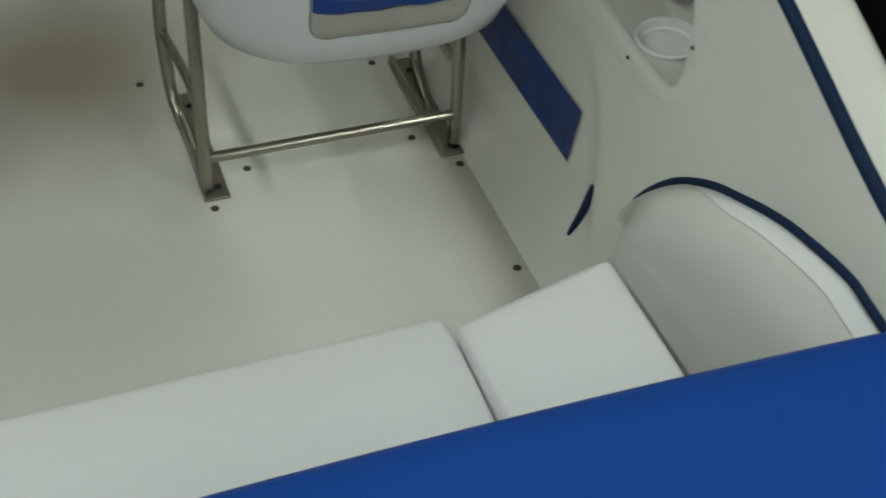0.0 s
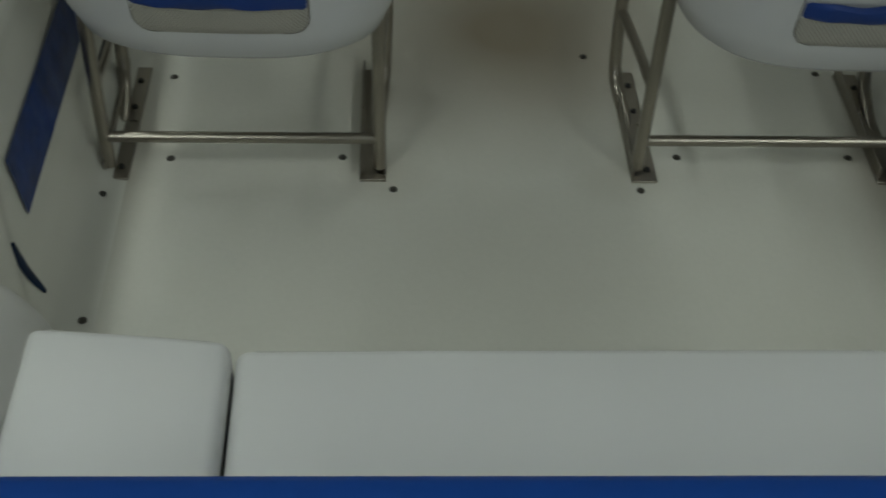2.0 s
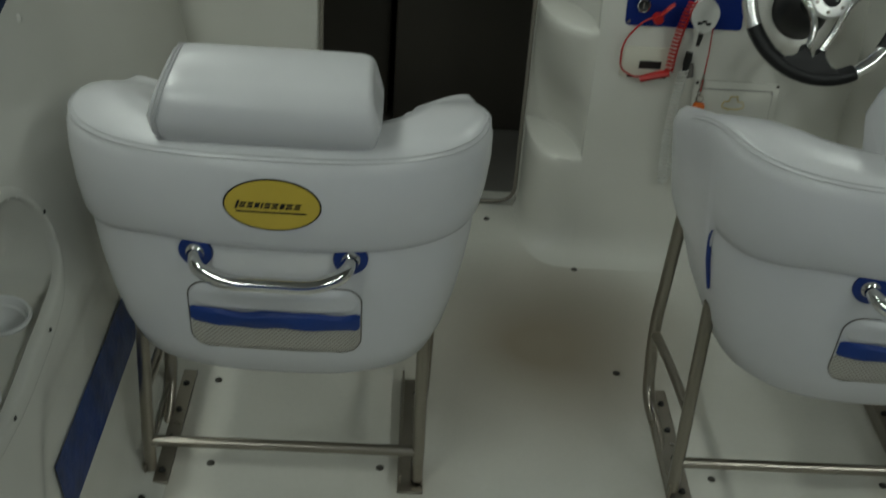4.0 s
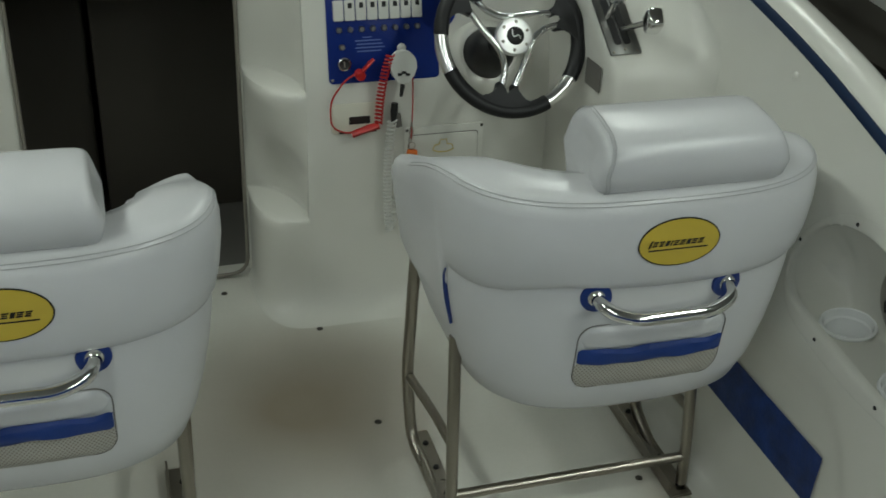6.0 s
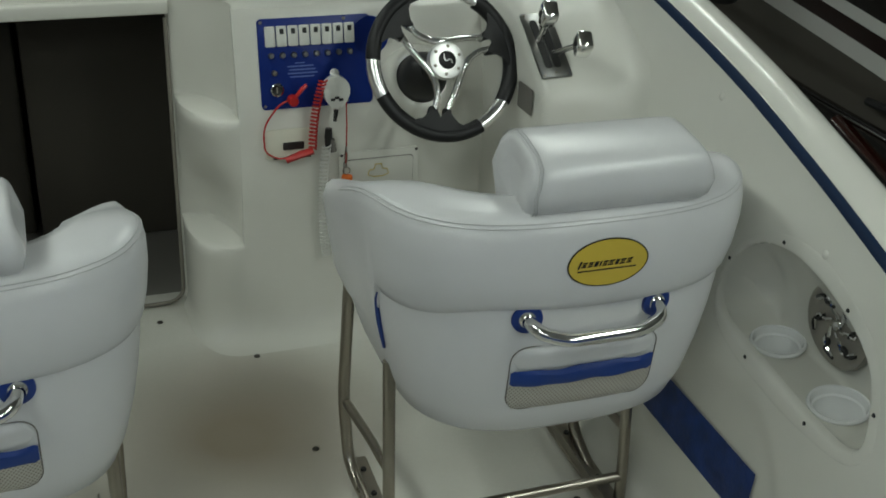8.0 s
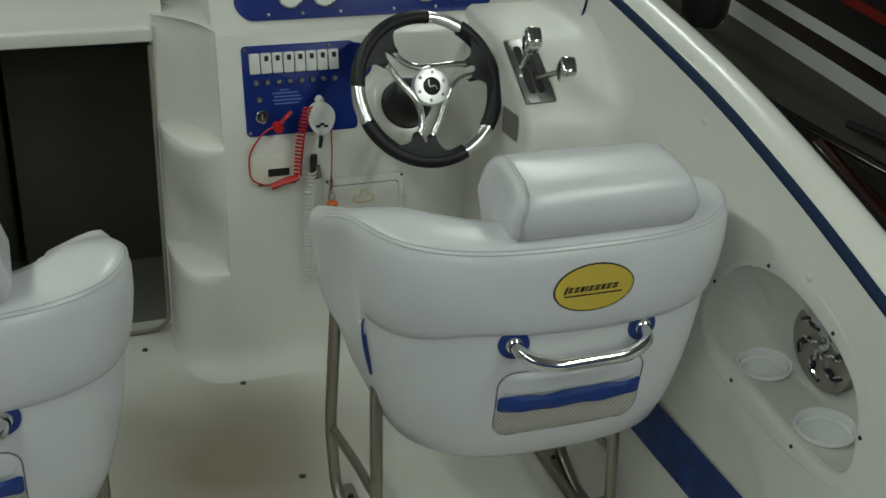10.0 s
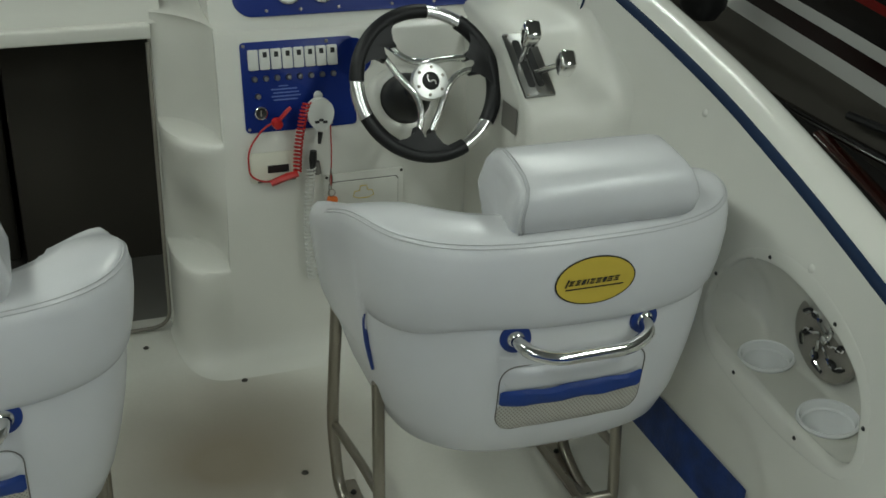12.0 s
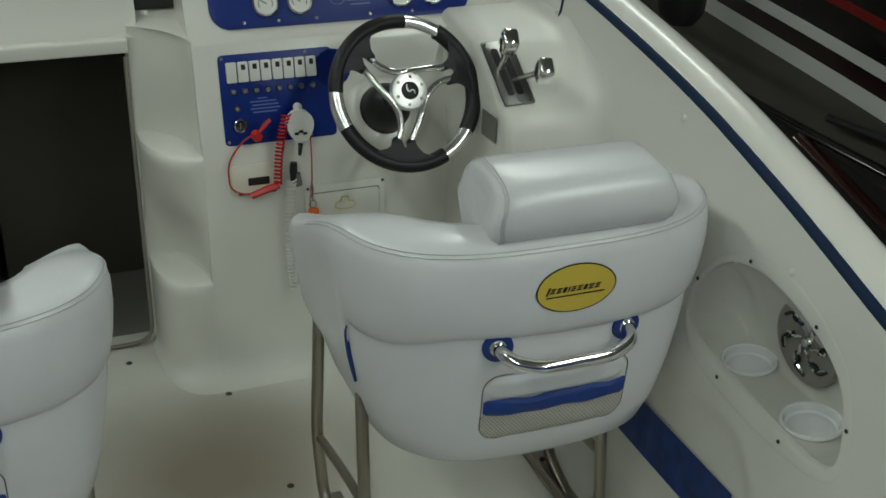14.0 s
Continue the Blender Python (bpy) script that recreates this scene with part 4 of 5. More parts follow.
part("bar", slab(round_rect(0.082, 0.104, 0.1015, 0.1040, 0.001, 2), 0.0004, pm @ pose(0, 0, 0.0041)), PANEL_PRINT, sp)
part("ring", lathe([(0.0105, 0.007), (0.0125, 0.0105), (0.0150, 0.009), (0.0165, 0.002)], 24, m=pm @ pose(0.036, 0.045, 0.004)), CHROME, sp, "thin chrome ring")
part("key_slot", slab(round_rect(-0.0015, 0.0015, -0.007, 0.007, 0.001, 2), 0.0006, pm @ pose(0.036, 0.045, 0.0112)), STEEL, sp)
for k in range(4):
    part("bar", slab(round_rect(0.064 + 0.004 * (k % 2), 0.125 + 0.004 * (k % 3), 0.094 - 0.008 * k, 0.097 - 0.008 * k, 0.001, 2), 0.0004, pm @ pose(0, 0, 0.0041)), PANEL_PRINT, sp)
for u, v in ((0.008, 0.008), (0.008, 0.197), (0.2, 0.197), (0.2, 0.008)):
    part("screw", lathe([(0, 0.002), (0.003, 0.0015), (0.004, 0)], 10, m=pm @ pose(u, v, 0.004)), STEEL, sp)

# upper instrument panel
um = frame_of((0.170, 0.998, 0.833), (1, 0, 0), (0, 0.062, 0.125))
up = part("gauge_panel", slab(round_rect(0.0, 0.63, 0.0, 0.13, 0.045, 8), 0.004, um, 0.001), BLUE_PANEL, con, "blue gauge panel")
for u in (0.128, 0.208, 0.453, 0.533):
    g = part("gauge", lathe([(0.030, 0.0), (0.030, 0.010), (0.027, 0.012), (0.0255, 0.008), (0, 0.007)], 28, m=um @ pose(u, 0.052, 0.004)), CHROME, up, "round gauge with a chrome ring")
    part("dial", lathe([(0, 0.0085), (0.0253, 0.0085)], 28, m=um @ pose(u, 0.052, 0.004)), WHITE_PLASTIC, g, "white dial")
    part("needle", slab(round_rect(-0.001, 0.001, -0.003, 0.018, 0.0005, 1), 0.0006, um @ pose(u, 0.052, 0.013, 0, 0, 55)), BLACK, g)
for u in (0.075, 0.155, 0.245, 0.375, 0.48):
    part("screw", lathe([(0, 0.002), (0.003, 0.0015), (0.004, 0)], 10, m=um @ pose(u, 0.012, 0.004)), STEEL, up)

for u in (0.128, 0.208, 0.453, 0.533):
    ring = [um @ Vector((u + 0.0165 * math.cos(radians(k * 15 - 30)), 0.052 + 0.0165 * math.sin(radians(k * 15 - 30)), 0.0132)) for k in range(17)]
    part("scale_ring", tube(ring, 0.0009, 5), SNAP, up)
logo = [um @ Vector((0.300 + 0.017 * math.cos(radians(k * 20)), 0.050 + 0.010 * math.sin(radians(k * 20)), 0.0045)) for k in range(18)]
part("logo_ring", tube(logo, 0.0012, 5, True), PANEL_PRINT, up, "pale oval mark")
part("bar", slab(round_rect(0.322, 0.385, 0.046, 0.054, 0.001, 2), 0.0004, um @ pose(0, 0, 0.0041)), PANEL_PRINT, up)
part("bar", slab(round_rect(0.330, 0.378, 0.036, 0.039, 0.001, 2), 0.0004, um @ pose(0, 0, 0.0041)), PANEL_PRINT, up)

# glove box
gm = frame_of((0.345, 0.888, 0.33), (1, 0, 0), (0, 0.004, 1))
gb = part("glove_box", slab(round_rect(0, 0.198, 0.0, 0.145, 0.008), 0.006, gm, 0.002), GELCOAT, con, "white glove box frame")
part("lid", slab(round_rect(0.012, 0.182, 0.008, 0.125, 0.008), 0.005, gm @ pose(0, 0, 0.0065), 0.002), GELCOAT, gb, "white lid")
part("gap", slab(round_rect(0.010, 0.184, 0.006, 0.127, 0.008), 0.0006, gm @ pose(0, 0, 0.0062)), SEAM, gb)

for u, v in ((0.006, 0.139), (0.192, 0.139), (0.006, 0.006), (0.192, 0.006)):
    part("screw", lathe([(0, 0.002), (0.003, 0.0015), (0.004, 0)], 10, m=gm @ pose(u, v, 0.006)), SNAP, gb)
em = [gm @ Vector((0.095 + a, 0.098 + c, 0.0125)) for a, c in ((-0.026, -0.012), (-0.022, 0.0), (-0.010, 0.002), (-0.008, 0.014), (0.008, 0.014), (0.010, 0.002), (0.022, 0.0), (0.026, -0.012), (0.012, -0.018), (-0.012, -0.018))]
part("emblem", tube(em, 0.0011, 6, True), YELLOW, gb, "thin gold outline emblem")

# lever housing
hm = thing("lever_housing", "white gelcoat housing for the engine levers", "lever housing", "", (0, 0, 0))
bm = bmesh.new()
prof = [(0.562, 0.10), (0.566, 0.35), (0.570, 0.60), (0.573, 0.672), (0.580, 0.692), (0.596, 0.712), (0.67, 0.766), (0.750, 0.820), (0.790, 0.836), (0.90, 0.842), (1.0, 0.846)]
rows = []
for x, dy, dz in ((0.722, 0.022, -0.022), (0.728, 0.007, -0.007), (0.742, 0, 0), (0.79, 0, 0)):
    rows.append([(x, y + dy, z + dz) for y, z in prof])
# the outboard end meets the cockpit side in a hollow fillet
slope = []
for a, c in zip(prof[:1] + prof[:-1], prof[1:] + prof[-1:]):
    d = Vector((c[0] - a[0], c[1] - a[1])).normalized()
    slope.append(Vector((-d.y, d.x)) * (0.11 - 0.07 * smoothstep(0.70, 0.80, c[0])))
for k in range(11):
    f = k / 10
    row = []
    for (y, z), n in zip(prof, slope):
        y2, z2 = y + n.x, z + n.y
        wall = CX + side_x(y, z)
        near = max(0.795, wall - 0.005 - n.length)
        end = CX + side_x(y2, z2) + 0.003
        g = (1 - f) ** 2, 2 * f * (1 - f), f * f
        row.append((g[0] * near + g[1] * wall + g[2] * end, (g[0] + g[1]) * y + g[2] * y2, (g[0] + g[1]) * z + g[2] * z2))
    rows.append(row)
rows.insert(0, [(0.718, max(y + 0.05, 0.66), z - 0.05) for y, z in prof])
rows.insert(0, [(0.705, 0.96, min(z, 0.8)) for y, z in prof])
part("body", grid(rows, bm=bm)[0], SATIN_GELCOAT, hm, "", 50)

# engine levers
lm = frame_of((0.730, 0.613, 0.7265), (1, 0.03, 0.012), (-0.022, 0.154, 0.112))
lv = thing("engine_lever", "polished chrome twin engine control levers on a plate", "control lever", "", (0, 0, 0))
part("plate", slab(round_rect(-0.003, 0.071, 0, 0.172, 0.004), 0.005, lm, 0.001), PLATE_STEEL, lv, "chrome base plate")
for u in (0.014, 0.036):
    part("slot", slab(round_rect(u - 0.001, u + 0.016, 0.024, 0.152, 0.007), 0.0008, lm @ pose(0, 0, 0.0052)), BLACK, lv, "black slot")
for u, v in ((0.005, 0.006), (0.061, 0.006), (0.005, 0.166), (0.061, 0.166), (0.034, 0.012)):
    part("screw", lathe([(0, 0.002), (0.0025, 0.0015), (0.0032, 0)], 8, m=lm @ pose(u, v, 0.005)), STEEL, lv)
for base, knob in (((0.021, 0.095), (0.738, 0.632, 0.866)), ((0.044, 0.065), (0.810, 0.598, 0.806))):
    a, c = lm @ Vector((*base, 0.0)), Vector(knob)
    lever = part("arm", tube([a, a.lerp(c, 0.5), c], [0.008, 0.007, 0.008], 10), CHROME, lv, "chrome lever arm")
    kb = box(-0.018, 0.018, -0.023, 0.023, -0.023, 0.023, 0.009, 3)
    bmesh.ops.transform(kb, matrix=Matrix.Translation(knob) @ pose(0, 0, 0, 38, 6, -8), verts=list(kb.verts))
    part("knob", kb, CHROME, lever, "square chrome knob")
    part("grip_inset", lathe([(0, 0.004), (0.007, 0.003), (0.008, 0)], 10, m=Matrix.Translation(knob) @ pose(0, 0, 0, 38, 6, -8) @ pose(-0.016, 0, 0, 0, -90, 0)), BLACK, lever)

# ---------------------------------------------------------------- steering wheel
HUB = Vector((0.548, 0.743, 0.736))
nrm = Vector((0.03, -0.87, 0.49)).normalized()
right = Vector((1, 0, 0)) - nrm * nrm.x
wm = frame_of(HUB, right, nrm.cross(right.normalized()) * 1.0)
sw = thing("steering_wheel", "black leather steering wheel with three polished spokes", "steering wheel", "", (0, 0, 0))
R = 0.162


def ring_pt(deg, rad=R, w=-0.01):
    a = radians(deg)
    return wm @ Vector((rad * math.cos(a), rad * math.sin(a), w))


for a0, a1 in ((83, 175), (203, 295), (-37, 55)):
    part("grip", tube([ring_pt(a0 + (a1 - a0) * i / 16) for i in range(17)], 0.0182, 14, rz=0.0155), BLACK_GRIP, sw, "black leather grip")
for a0, a1 in ((54, 84), (174, 204), (294, 324)):
    part("chrome_band", tube([ring_pt(a0 + (a1 - a0) * i / 8) for i in range(9)], 0.0162, 14, rz=0.0140), BRUSHED, sw, "polished metal rim section")
for k in range(3):
    a = 138 + 120 * k
    pts = rounded([ring_pt(a + 7, 0.146), ring_pt(a + 7.5, 0.112, -0.004), ring_pt(a + 22, 0.077, 0.0), ring_pt(a + 48, 0.050, 0.004), ring_pt(a + 78, 0.044, 0.006), ring_pt(a + 106, 0.060, 0.002), ring_pt(a + 114, 0.086, -0.002), ring_pt(a + 113, 0.115, -0.004), ring_pt(a + 113, 0.146)], 0.04, 6)
    part("spoke", tube(pts, 0.0074, 10), CHROME, sw, "polished curved spoke")
    side = [(30, 0.168), (25, 0.157), (20, 0.150), (16, 0.143), (13.2, 0.133), (12.8, 0.120), (13.2, 0.107), (11.5, 0.103), (6.2, 0.103), (4.6, 0.107), (4.2, 0.122), (2.4, 0.130)]
    edge = [(r * math.cos(radians(a + q * d)), r * math.sin(radians(a + q * d))) for q, run in ((1, side), (-1, side[::-1])) for d, r in run]
    web = slab(edge + [(0.166 * math.cos(radians(a + d)), 0.166 * math.sin(radians(a + d))) for d in (-20, -10, 0, 10, 20)], 0.021, wm @ pose(0, 0, -0.017), 0.006)
    part("spoke_web", web, BLACK_GRIP, sw, "black leather spoke root")
hub = part("hub", lathe([(0, 0.018), (0.030, 0.018), (0.040, 0.016), (0.042, 0.012), (0.042, 0.0), (0.03, -0.01), (0, -0.01)], 32, m=wm), SATIN, sw, "polished hub plate")
part("cap", lathe([(0, 0.024), (0.015, 0.023), (0.020, 0.019), (0.021, 0.016)], 24, m=wm), BLACK, hub, "black hub cap")
for k in range(6):
    part("bolt", lathe([(0, 0.021), (0.003, 0.020), (0.0042, 0.017)], 8, m=wm @ pose(0.031 * math.cos(radians(60 * k + 20)), 0.031 * math.sin(radians(60 * k + 20)), 0)), STEEL, hub)
part("emblem", tube([wm @ Vector((0.009 * math.cos(q * 0.6), 0.005 * math.sin(q * 1.2) + 0.003 * (q - 3), 0.0245)) for q in range(7)], 0.0016, 6), SATIN, hub)
BOOT = Vector((0.540, 0.872, 0.655))
bm_axis = frame_of(BOOT, Vector((1, 0, 0)), (HUB - BOOT).cross(Vector((1, 0, 0))).normalized() * 1.0)
part("column", tube([BOOT, HUB], [0.03, 0.024], 16), BLACK, sw, "black steering column")
part("column_boot", lathe([(0.024, 0.075), (0.036, 0.066), (0.048, 0.048), (0.056, 0.02), (0.058, -0.02), (0.058, -0.06)], 28, m=bm_axis), BLACK, sw, "black rubber column boot")
part("bezel", lathe([(0.060, -0.005), (0.070, -0.004), (0.079, -0.010), (0.088, -0.022), (0.096, -0.045), (0.10, -0.10)], 36, m=bm_axis), GELCOAT, sw, "white round column bezel")

# ---------------------------------------------------------------- neighbouring boat outside
nb = thing("neighbour_boat", "dark red and black motorboat with white hull stripes", "boat", "", (1.9, 0.0, 0.0))


def band_z(y, base):
    return base + 0.075 * (y - 1.7) - 0.05 * max(0.0, 1.2 - y) ** 2 * 0.6 - 0.03 * max(0.0, y - 1.7)


for z0, z1, mt, lab in ((-0.62, 0.10, BLACK, "black hull bottom"), (0.10, 0.40, HULL_DARK, "black hull"), (0.40, 0.600, HULL_GREY, "dark grey hull side"), (0.600, 0.660, HULL_WHITE, "white stripe"), (0.660, 0.716, HULL_RED, "dark red band"), (0.716, 0.758, HULL_WHITE, "white stripe"),
                        (0.758, 0.85, HULL_DARK, "black band"), (0.85, 0.88, BRIGHT_RED, "red rubbing strake"), (0.88, 1.02, HULL_DARK, "black deck edge")):
    rows = []
    for i in range(41):
        y = -2.5 + 6.5 * i / 40
        row = []
        for q in range(5):
            f = q / 4
            z = z0 + (z1 - z0) * f
            x = 0.30 - 0.30 * max(0.0, (z + 0.62) / 1.2) ** 0.9 + 0.02 * (y - 1.2) ** 2
            row.append((x, y, band_z(y, z) if z > 0 else z))
        rows.append(row)
    part("hull_band", grid(rows)[0], mt, nb, lab, 60)
rows = [[(0.02 * (y - 1.2) ** 2 + a, y, band_z(y, b)) for a, b in ((0.0, 1.02), (0.1, 1.05), (0.8, 1.08), (1.6, 1.05), (1.7, 1.0), (1.6, -0.6))] for y in [-2.5 + 0.5 * i for i in range(14)]]
part("deck", grid(rows)[0], HULL_RED, nb, "dark red deck", 60)

# black rounded body added for the dark part of the hull
part("dark_hull_piece", lathe([(0, 0.16), (0.05, 0.15), (0.072, 0.11), (0.078, 0.0), (0.070, -0.12), (0.045, -0.155), (0, -0.165)], 20, m=pose(-0.235, 1.40, 0.785)), BLACK, nb, "black rounded piece for the dark part of the hull")
part("rubbing_rail", tube([(-0.035 + 0.02 * (y - 1.2) ** 2, y, 0.405 + 0.02 * (y - 1.0) ** 2) for y in [-2.2 + 0.15 * i for i in range(37)]], 0.020, 10, rz=0.013), HULL_DARK, nb, "glossy black rubbing rail")
part("trailer_guard", tube(rounded([(-0.06, 0.98, 0.395), (-0.05, 0.74, 0.325), (-0.05, 0.56, 0.275), (-0.05, 0.2, 0.262), (-0.05, -0.6, 0.262)], 0.2, 8), 0.026, 12, rz=0.012), GUARD_BROWN, nb, "glossy dark brown trailer guard")
# three thin black bars along the grey hull side
for a, c, r in (((0.0, 0.93, 0.557), (0.0, 0.64, 0.545), 0.006), ((-0.005, 0.70, 0.545), (-0.012, 0.69, 0.468), 0.008), ((-0.012, 0.93, 0.462), (-0.012, 0.60, 0.490), 0.013)):
    part("hull_bar", tube([a, c], r, 8), BLACK, nb, "thin black bar on the hull")

# ---------------------------------------------------------------- deck snaps
SNAPS = [(0.169, 0.402), (0.117, 0.792), (0.23, 0.0), (0.3135, 0.092), (0.65, 0.094), (0.7145, -0.006), (0.709, -0.300), (-0.23, 0.0), (-0.3255, 0.086), (-0.645, 0.080), (-0.668, 0.321), (-0.753, -0.025), (-0.737, -0.316), (-0.089, 1.007), (0.652, 0.352)]
for x, y in SNAPS:
    sn = part("deck_snap", lathe([(0, 0.004), (0.003, 0.0042), (0.0045, 0.0036), (0.005, 0.002), (0.0075, 0.0012), (0.008, 0)], 14, m=pose(x, y, 0.0005 + 0.009 * smoothstep(0.718, 0.762, abs(x - CX)))), SNAP)
    tagged(sn, "small steel carpet snap on the cockpit floor", "snap", "carpet snaps")


# ---------------------------------------------------------------- blue inlays low on the cockpit sides
def inlay(s, y0, y1, zl, zh, lean, name, lab):
    rows = []
    n = 40
    for i in range(n + 1):
        f = i / n
        rows.append([])
        for j in range(7):
            g = j / 6
            z = zl + (zh - zl) * g
            y = y0 + (y1 - y0) * f - lean * g
            fold = (0.0018 * math.sin(y * 60 + 4 * math.sin(y * 17)) + 0.0012 * noise.noise(Vector((y * 45, z * 30, 1.7 * s)))) * math.sin(math.pi * g)
            rows[-1].append((CX + s * (side_x(y, z) - 0.004 - 0.003 * math.sin(math.pi * g) + fold), y, z))
    tagged(part(name, grid(rows)[0], INLAY_BLUE, None, "", 50), lab, "inlay", "blue side inlays")


inlay(1, -0.218, 0.56, 0.157, 0.256, -0.014, "side_inlay", "dark blue vinyl strip along the cockpit side")
inlay(-1, -0.224, 0.56, 0.157, 0.256, -0.018, "side_inlay", "dark blue vinyl strip along the cockpit side")
for s in (1, -1):
    ln = []
    for i in range(9):
        f = i / 8
        z = 0.180 - 0.118 * f
        y = -0.310 + 0.008 * f ** 1.5
        ln.append((CX + s * (side_x(y, z) - 0.002), y, z))
    tagged(part("corner_inlay", tube(ln, [0.005, 0.010, 0.012, 0.012, 0.011, 0.010, 0.009, 0.007, 0.004], 8, rz=0.003), BLUE_TRIM), "short curved dark blue vinyl strip near the bench", "inlay", "blue side inlays")


# ---------------------------------------------------------------- radio handset, cords and whistle on the console
def helix(a, b, r, turns, wire, sag=(0, 0, 0)):
    a, b = Vector(a), Vector(b)
    pts = []
    n = int(turns * 9)
    axis = (b - a).normalized()
    u = axis.cross(Vector((0, 1, 0.2))).normalized()
    v = axis.cross(u)
    for i in range(n + 1):
        f = i / n
        c = a.lerp(b, f) + Vector(sag) * (4 * f * (1 - f))
        w = 2 * math.pi * turns * f
        pts.append(c + u * (r * math.cos(w)) + v * (r * math.sin(w)))
    return tube(pts, wire, 5)


mic = thing("radio_handset", "white marine radio handset hanging from the blue panel", "radio handset", "", (0, 0, 0))
mm = frame_of((0.333, 0.880, 0.640), (1, 0, 0), (0.06, 0.10, 1))
ol = []
for i in range(40):
    a = 2 * math.pi * i / 40
    u, v = 0.031 * math.cos(a), 0.033 * math.sin(a)
    if v < 0:
        u *= 1 - 0.30 * min(1, -v / 0.033) ** 2
        v *= 1.38
    ol.append((u, v))
body = part("body", slab(ol, 0.022, mm, 0.008), WHITE_PLASTIC, mic, "white oval handset body")
for u, v in ((-0.010, -0.016), (0.009, -0.017), (0.0, -0.012)):
    part("key", slab(round_rect(u - 0.005, u + 0.005, v - 0.003, v + 0.003, 0.001, 2), 0.0015, mm @ pose(0, -0.004, 0.0222)), BLACK, body, "dark key")
part("cord_boot", tube([mm @ Vector((0, -0.048, 0.010)), mm @ Vector((-0.004, -0.075, 0.010))], [0.006, 0.004], 8), BLACK, mic)
part("hook", lathe([(0.010, -0.004), (0.010, 0.004), (0.007, 0.006), (0, 0.006)], 16, m=mm @ pose(0, 0.036, 0.0)), WHITE_PLASTIC, mic)
part("coiled_cord", helix((0.312, 0.872, 0.505), (0.308, 0.868, 0.215), 0.0098, 30, 0.0021, (-0.008, 0, 0)), WHITE_PLASTIC, mic, "coiled white cord")
part("cord_return", helix((0.308, 0.868, 0.215), (0.328, 0.874, 0.36), 0.0090, 15, 0.0020, (0.006, 0, 0)), WHITE_PLASTIC, mic, "coiled white cord")
part("cord_plug", tube([(0.318, 0.876, 0.545), (0.316, 0.874, 0.525), (0.314, 0.872, 0.500)], [0.008, 0.009, 0.006], 10), BLACK, mic, "black cord plug")
part("cord_plug", tube([(0.323, 0.880, 0.515), (0.328, 0.876, 0.485)], [0.010, 0.009], 10), SEAM, mic)

lan = thing("kill_switch_lanyard", "red coiled kill switch lanyard hanging from the panel", "lanyard", "", (0, 0, 0))
part("coil", helix((0.303, 0.866, 0.668), (0.277, 0.866, 0.500), 0.0086, 19, 0.0024, (-0.006, 0, 0.004)), RED, lan, "red coiled cord")
part("cord", tube(rounded([(0.24, 0.880, 0.625), (0.205, 0.880, 0.612), (0.165, 0.880, 0.56), (0.168, 0.880, 0.495), (0.20, 0.878, 0.477), (0.235, 0.874, 0.480)], 0.04), 0.0022, 6), RED, lan, "thin red cord")
part("clip", tube([(0.278, 0.862, 0.498), (0.25, 0.866, 0.490), (0.215, 0.870, 0.476)], [0.010, 0.013, 0.008], 10, rz=0.008), RED, lan, "red plastic clip")
part("switch_cap", lathe([(0, 0.018), (0.010, 0.017), (0.012, 0.012), (0.012, -0.006)], 16, m=pose(0.236, 0.885, 0.618, 90)), RED, lan, "red switch cap")
part("tab", tube([(0.240, 0.872, 0.630), (0.256, 0.872, 0.648), (0.266, 0.872, 0.657)], [0.007, 0.010, 0.006], 8, rz=0.004), RED, lan, "red pull tab")

plate_t = thing("console_label", "worn cream plate with a dark slot below the panel", "label plate", "", (0, 0, 0))
part("plate", slab(round_rect(0.170, 0.285, 0.470, 0.545, 0.012), 0.004, frame_of((0, 0.8935, 0), (1, 0, 0), (0, 0, 1)), 0.001), material("cream_plastic", (0.70, 0.685, 0.58), 0.4, stain=0.2, stain_size=14), plate_t, "cream plastic plate")
part("slot", slab(round_rect(0.212, 0.262, 0.494, 0.513, 0.002), 0.0008, frame_of((0, 0.8885, 0), (1, 0, 0), (0, 0, 1))), BLACK, plate_t)
for k in range(5):
    part("bar", slab(round_rect(0.188 + 0.019 * k, 0.202 + 0.019 * k, 0.472, 0.476, 0.001, 2), 0.0008, frame_of((0, 0.8885, 0), (1, 0, 0), (0, 0, 1))), BLACK, plate_t)

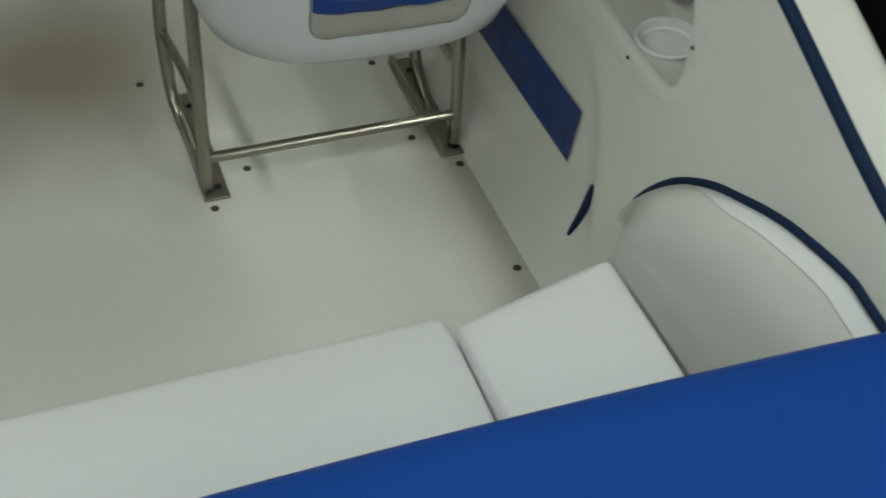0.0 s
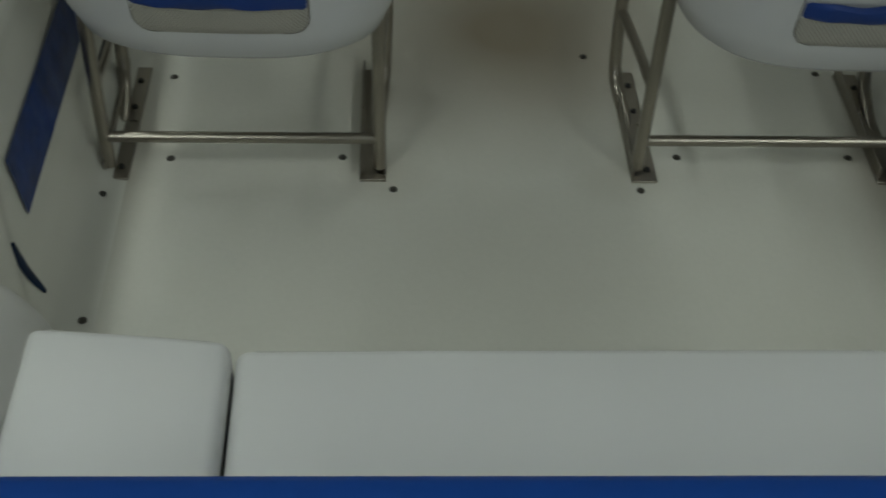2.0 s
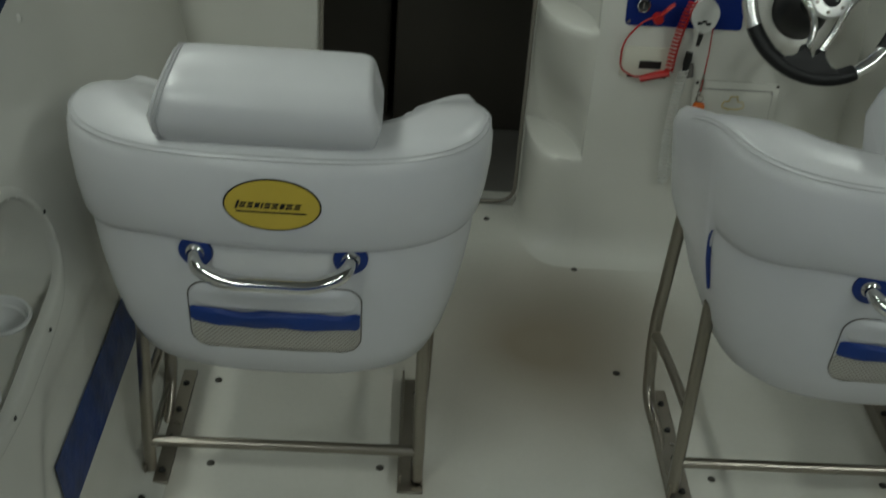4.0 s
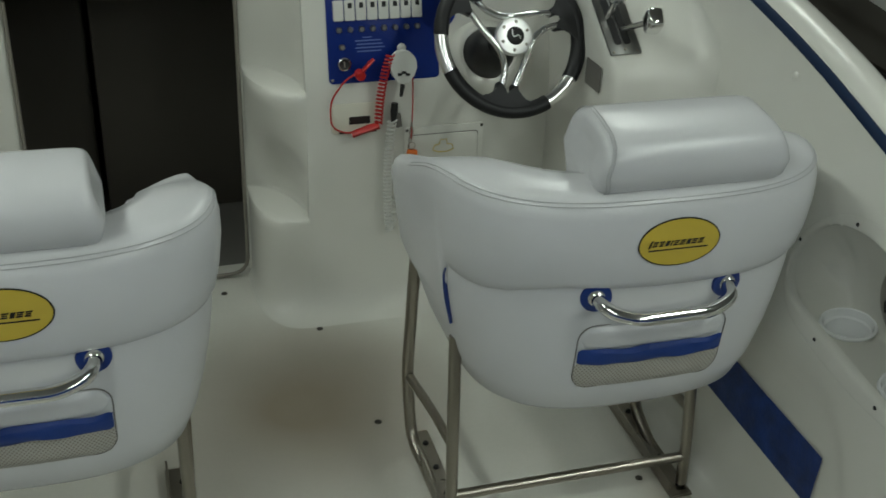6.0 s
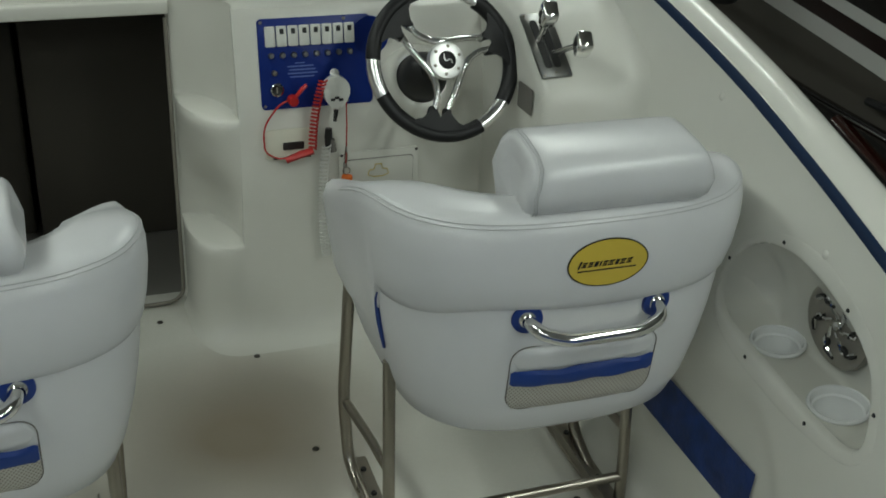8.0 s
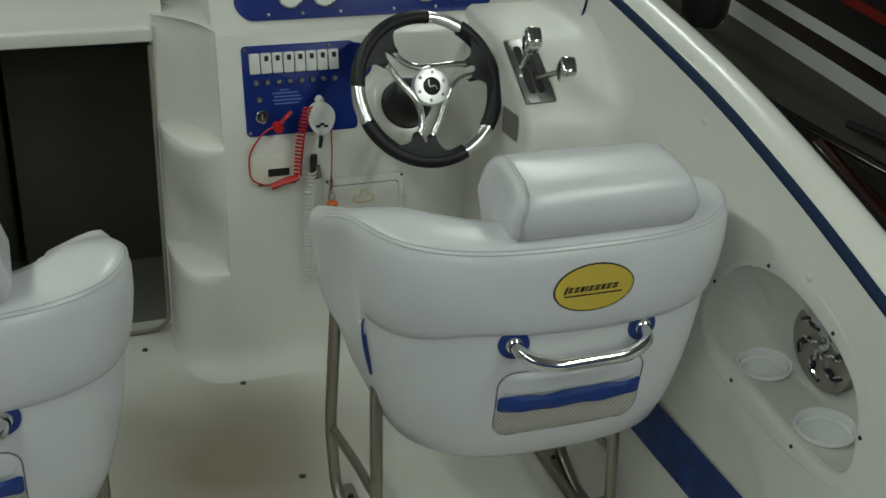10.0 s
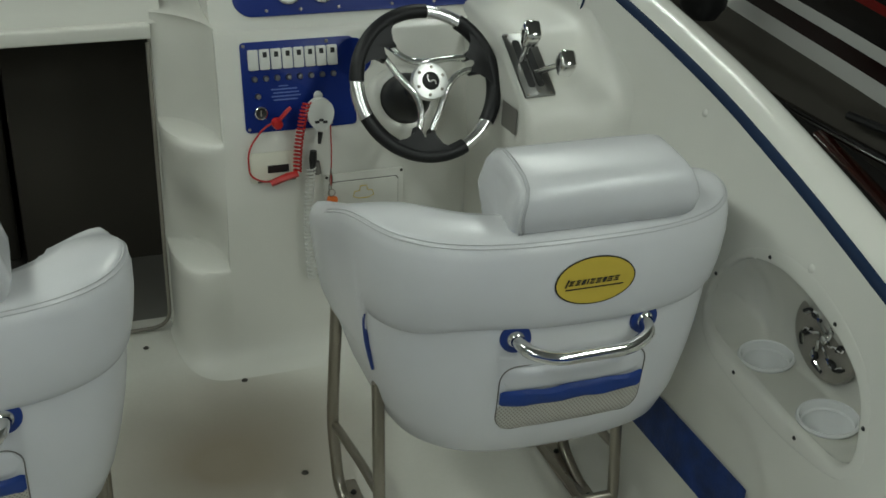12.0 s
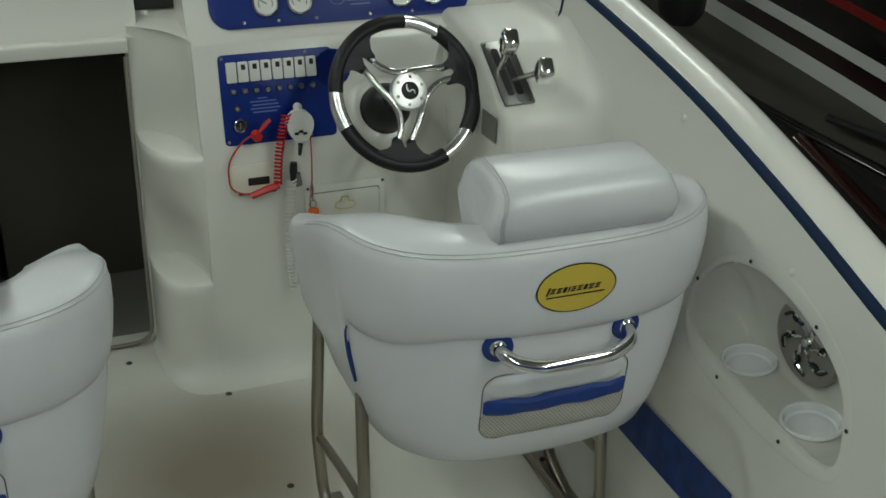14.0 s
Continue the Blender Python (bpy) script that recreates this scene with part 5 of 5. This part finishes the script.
wh = thing("whistle", "orange plastic whistle hanging on a cord", "whistle", "", (0, 0, 0))
part("cord", tube([(0.358, 0.872, 0.615), (0.359, 0.868, 0.55), (0.357, 0.866, 0.455)], 0.0016, 6), RED, wh, "red cord")
part("snap_hook", tube([(0.357, 0.866, 0.50), (0.360, 0.866, 0.475), (0.357, 0.866, 0.445), (0.353, 0.866, 0.47), (0.357, 0.866, 0.50)], 0.0016, 6), STEEL, wh, "steel snap hook")
part("ring", tube([(0.358 + 0.009 * math.cos(a), 0.866, 0.437 + 0.009 * math.sin(a)) for a in [i * 0.5236 for i in range(12)]], 0.0011, 6, True), STEEL, wh)
bm = box(-0.013, 0.013, -0.008, 0.008, -0.018, 0.014, 0.006, 3)
bmesh.ops.transform(bm, matrix=pose(0.359, 0.866, 0.413, 0, 8, 0), verts=list(bm.verts))
part("body", bm, ORANGE, wh, "orange body")

# black instrument on the deck over the door
bx = thing("deck_instrument", "black plastic instrument box over the cabin door", "instrument", "", (0.065, 1.2, 0.852))
part("case", box(-0.078, 0.078, -0.05, 0.06, 0.0, 0.086, 0.006, 2), BLACK, bx)

# small caps on the cockpit side
for y, z in ((0.283, 0.79), (-0.146, 0.665), (0.84, 0.86)):
    for s in (1, -1):
        tagged(part("hole_plug", lathe([(0, 0.004), (0.006, 0.003), (0.009, 0)], 14, m=Matrix.Translation((CX + s * side_x(y, z), y, z)) @ pose(0, 0, 0, 0, -80 * s, 0)), GELCOAT), "small round white plug on the cockpit side", "plug", "side plugs")

tag = thing("warning_label", "small dark printed warning label on the lever housing", "label", "", (0, 0, 0))
part("sheet", slab(round_rect(0, 0.075, -0.03, 0.03, 0.003), 0.001, frame_of((0.7145, 0.704, 0.664), (0.03, -1, 0.02), (0, 0.2, 1))), SEAM, tag, "dark printed sheet")

arc = [(CX + side_x(0.845 - 0.02 * math.sin(3.1 * f), 0.93 - 0.13 * f) - 0.002, 0.845 - 0.02 * math.sin(3.1 * f), 0.93 - 0.13 * f) for f in [i / 10 for i in range(11)]]
tagged(part("edge_strip", tube(arc, [0.002 + 0.002 * (1 - i / 10) for i in range(11)], 6), BLUE_TRIM), "thin dark blue curved strip beside the dash", "strip")
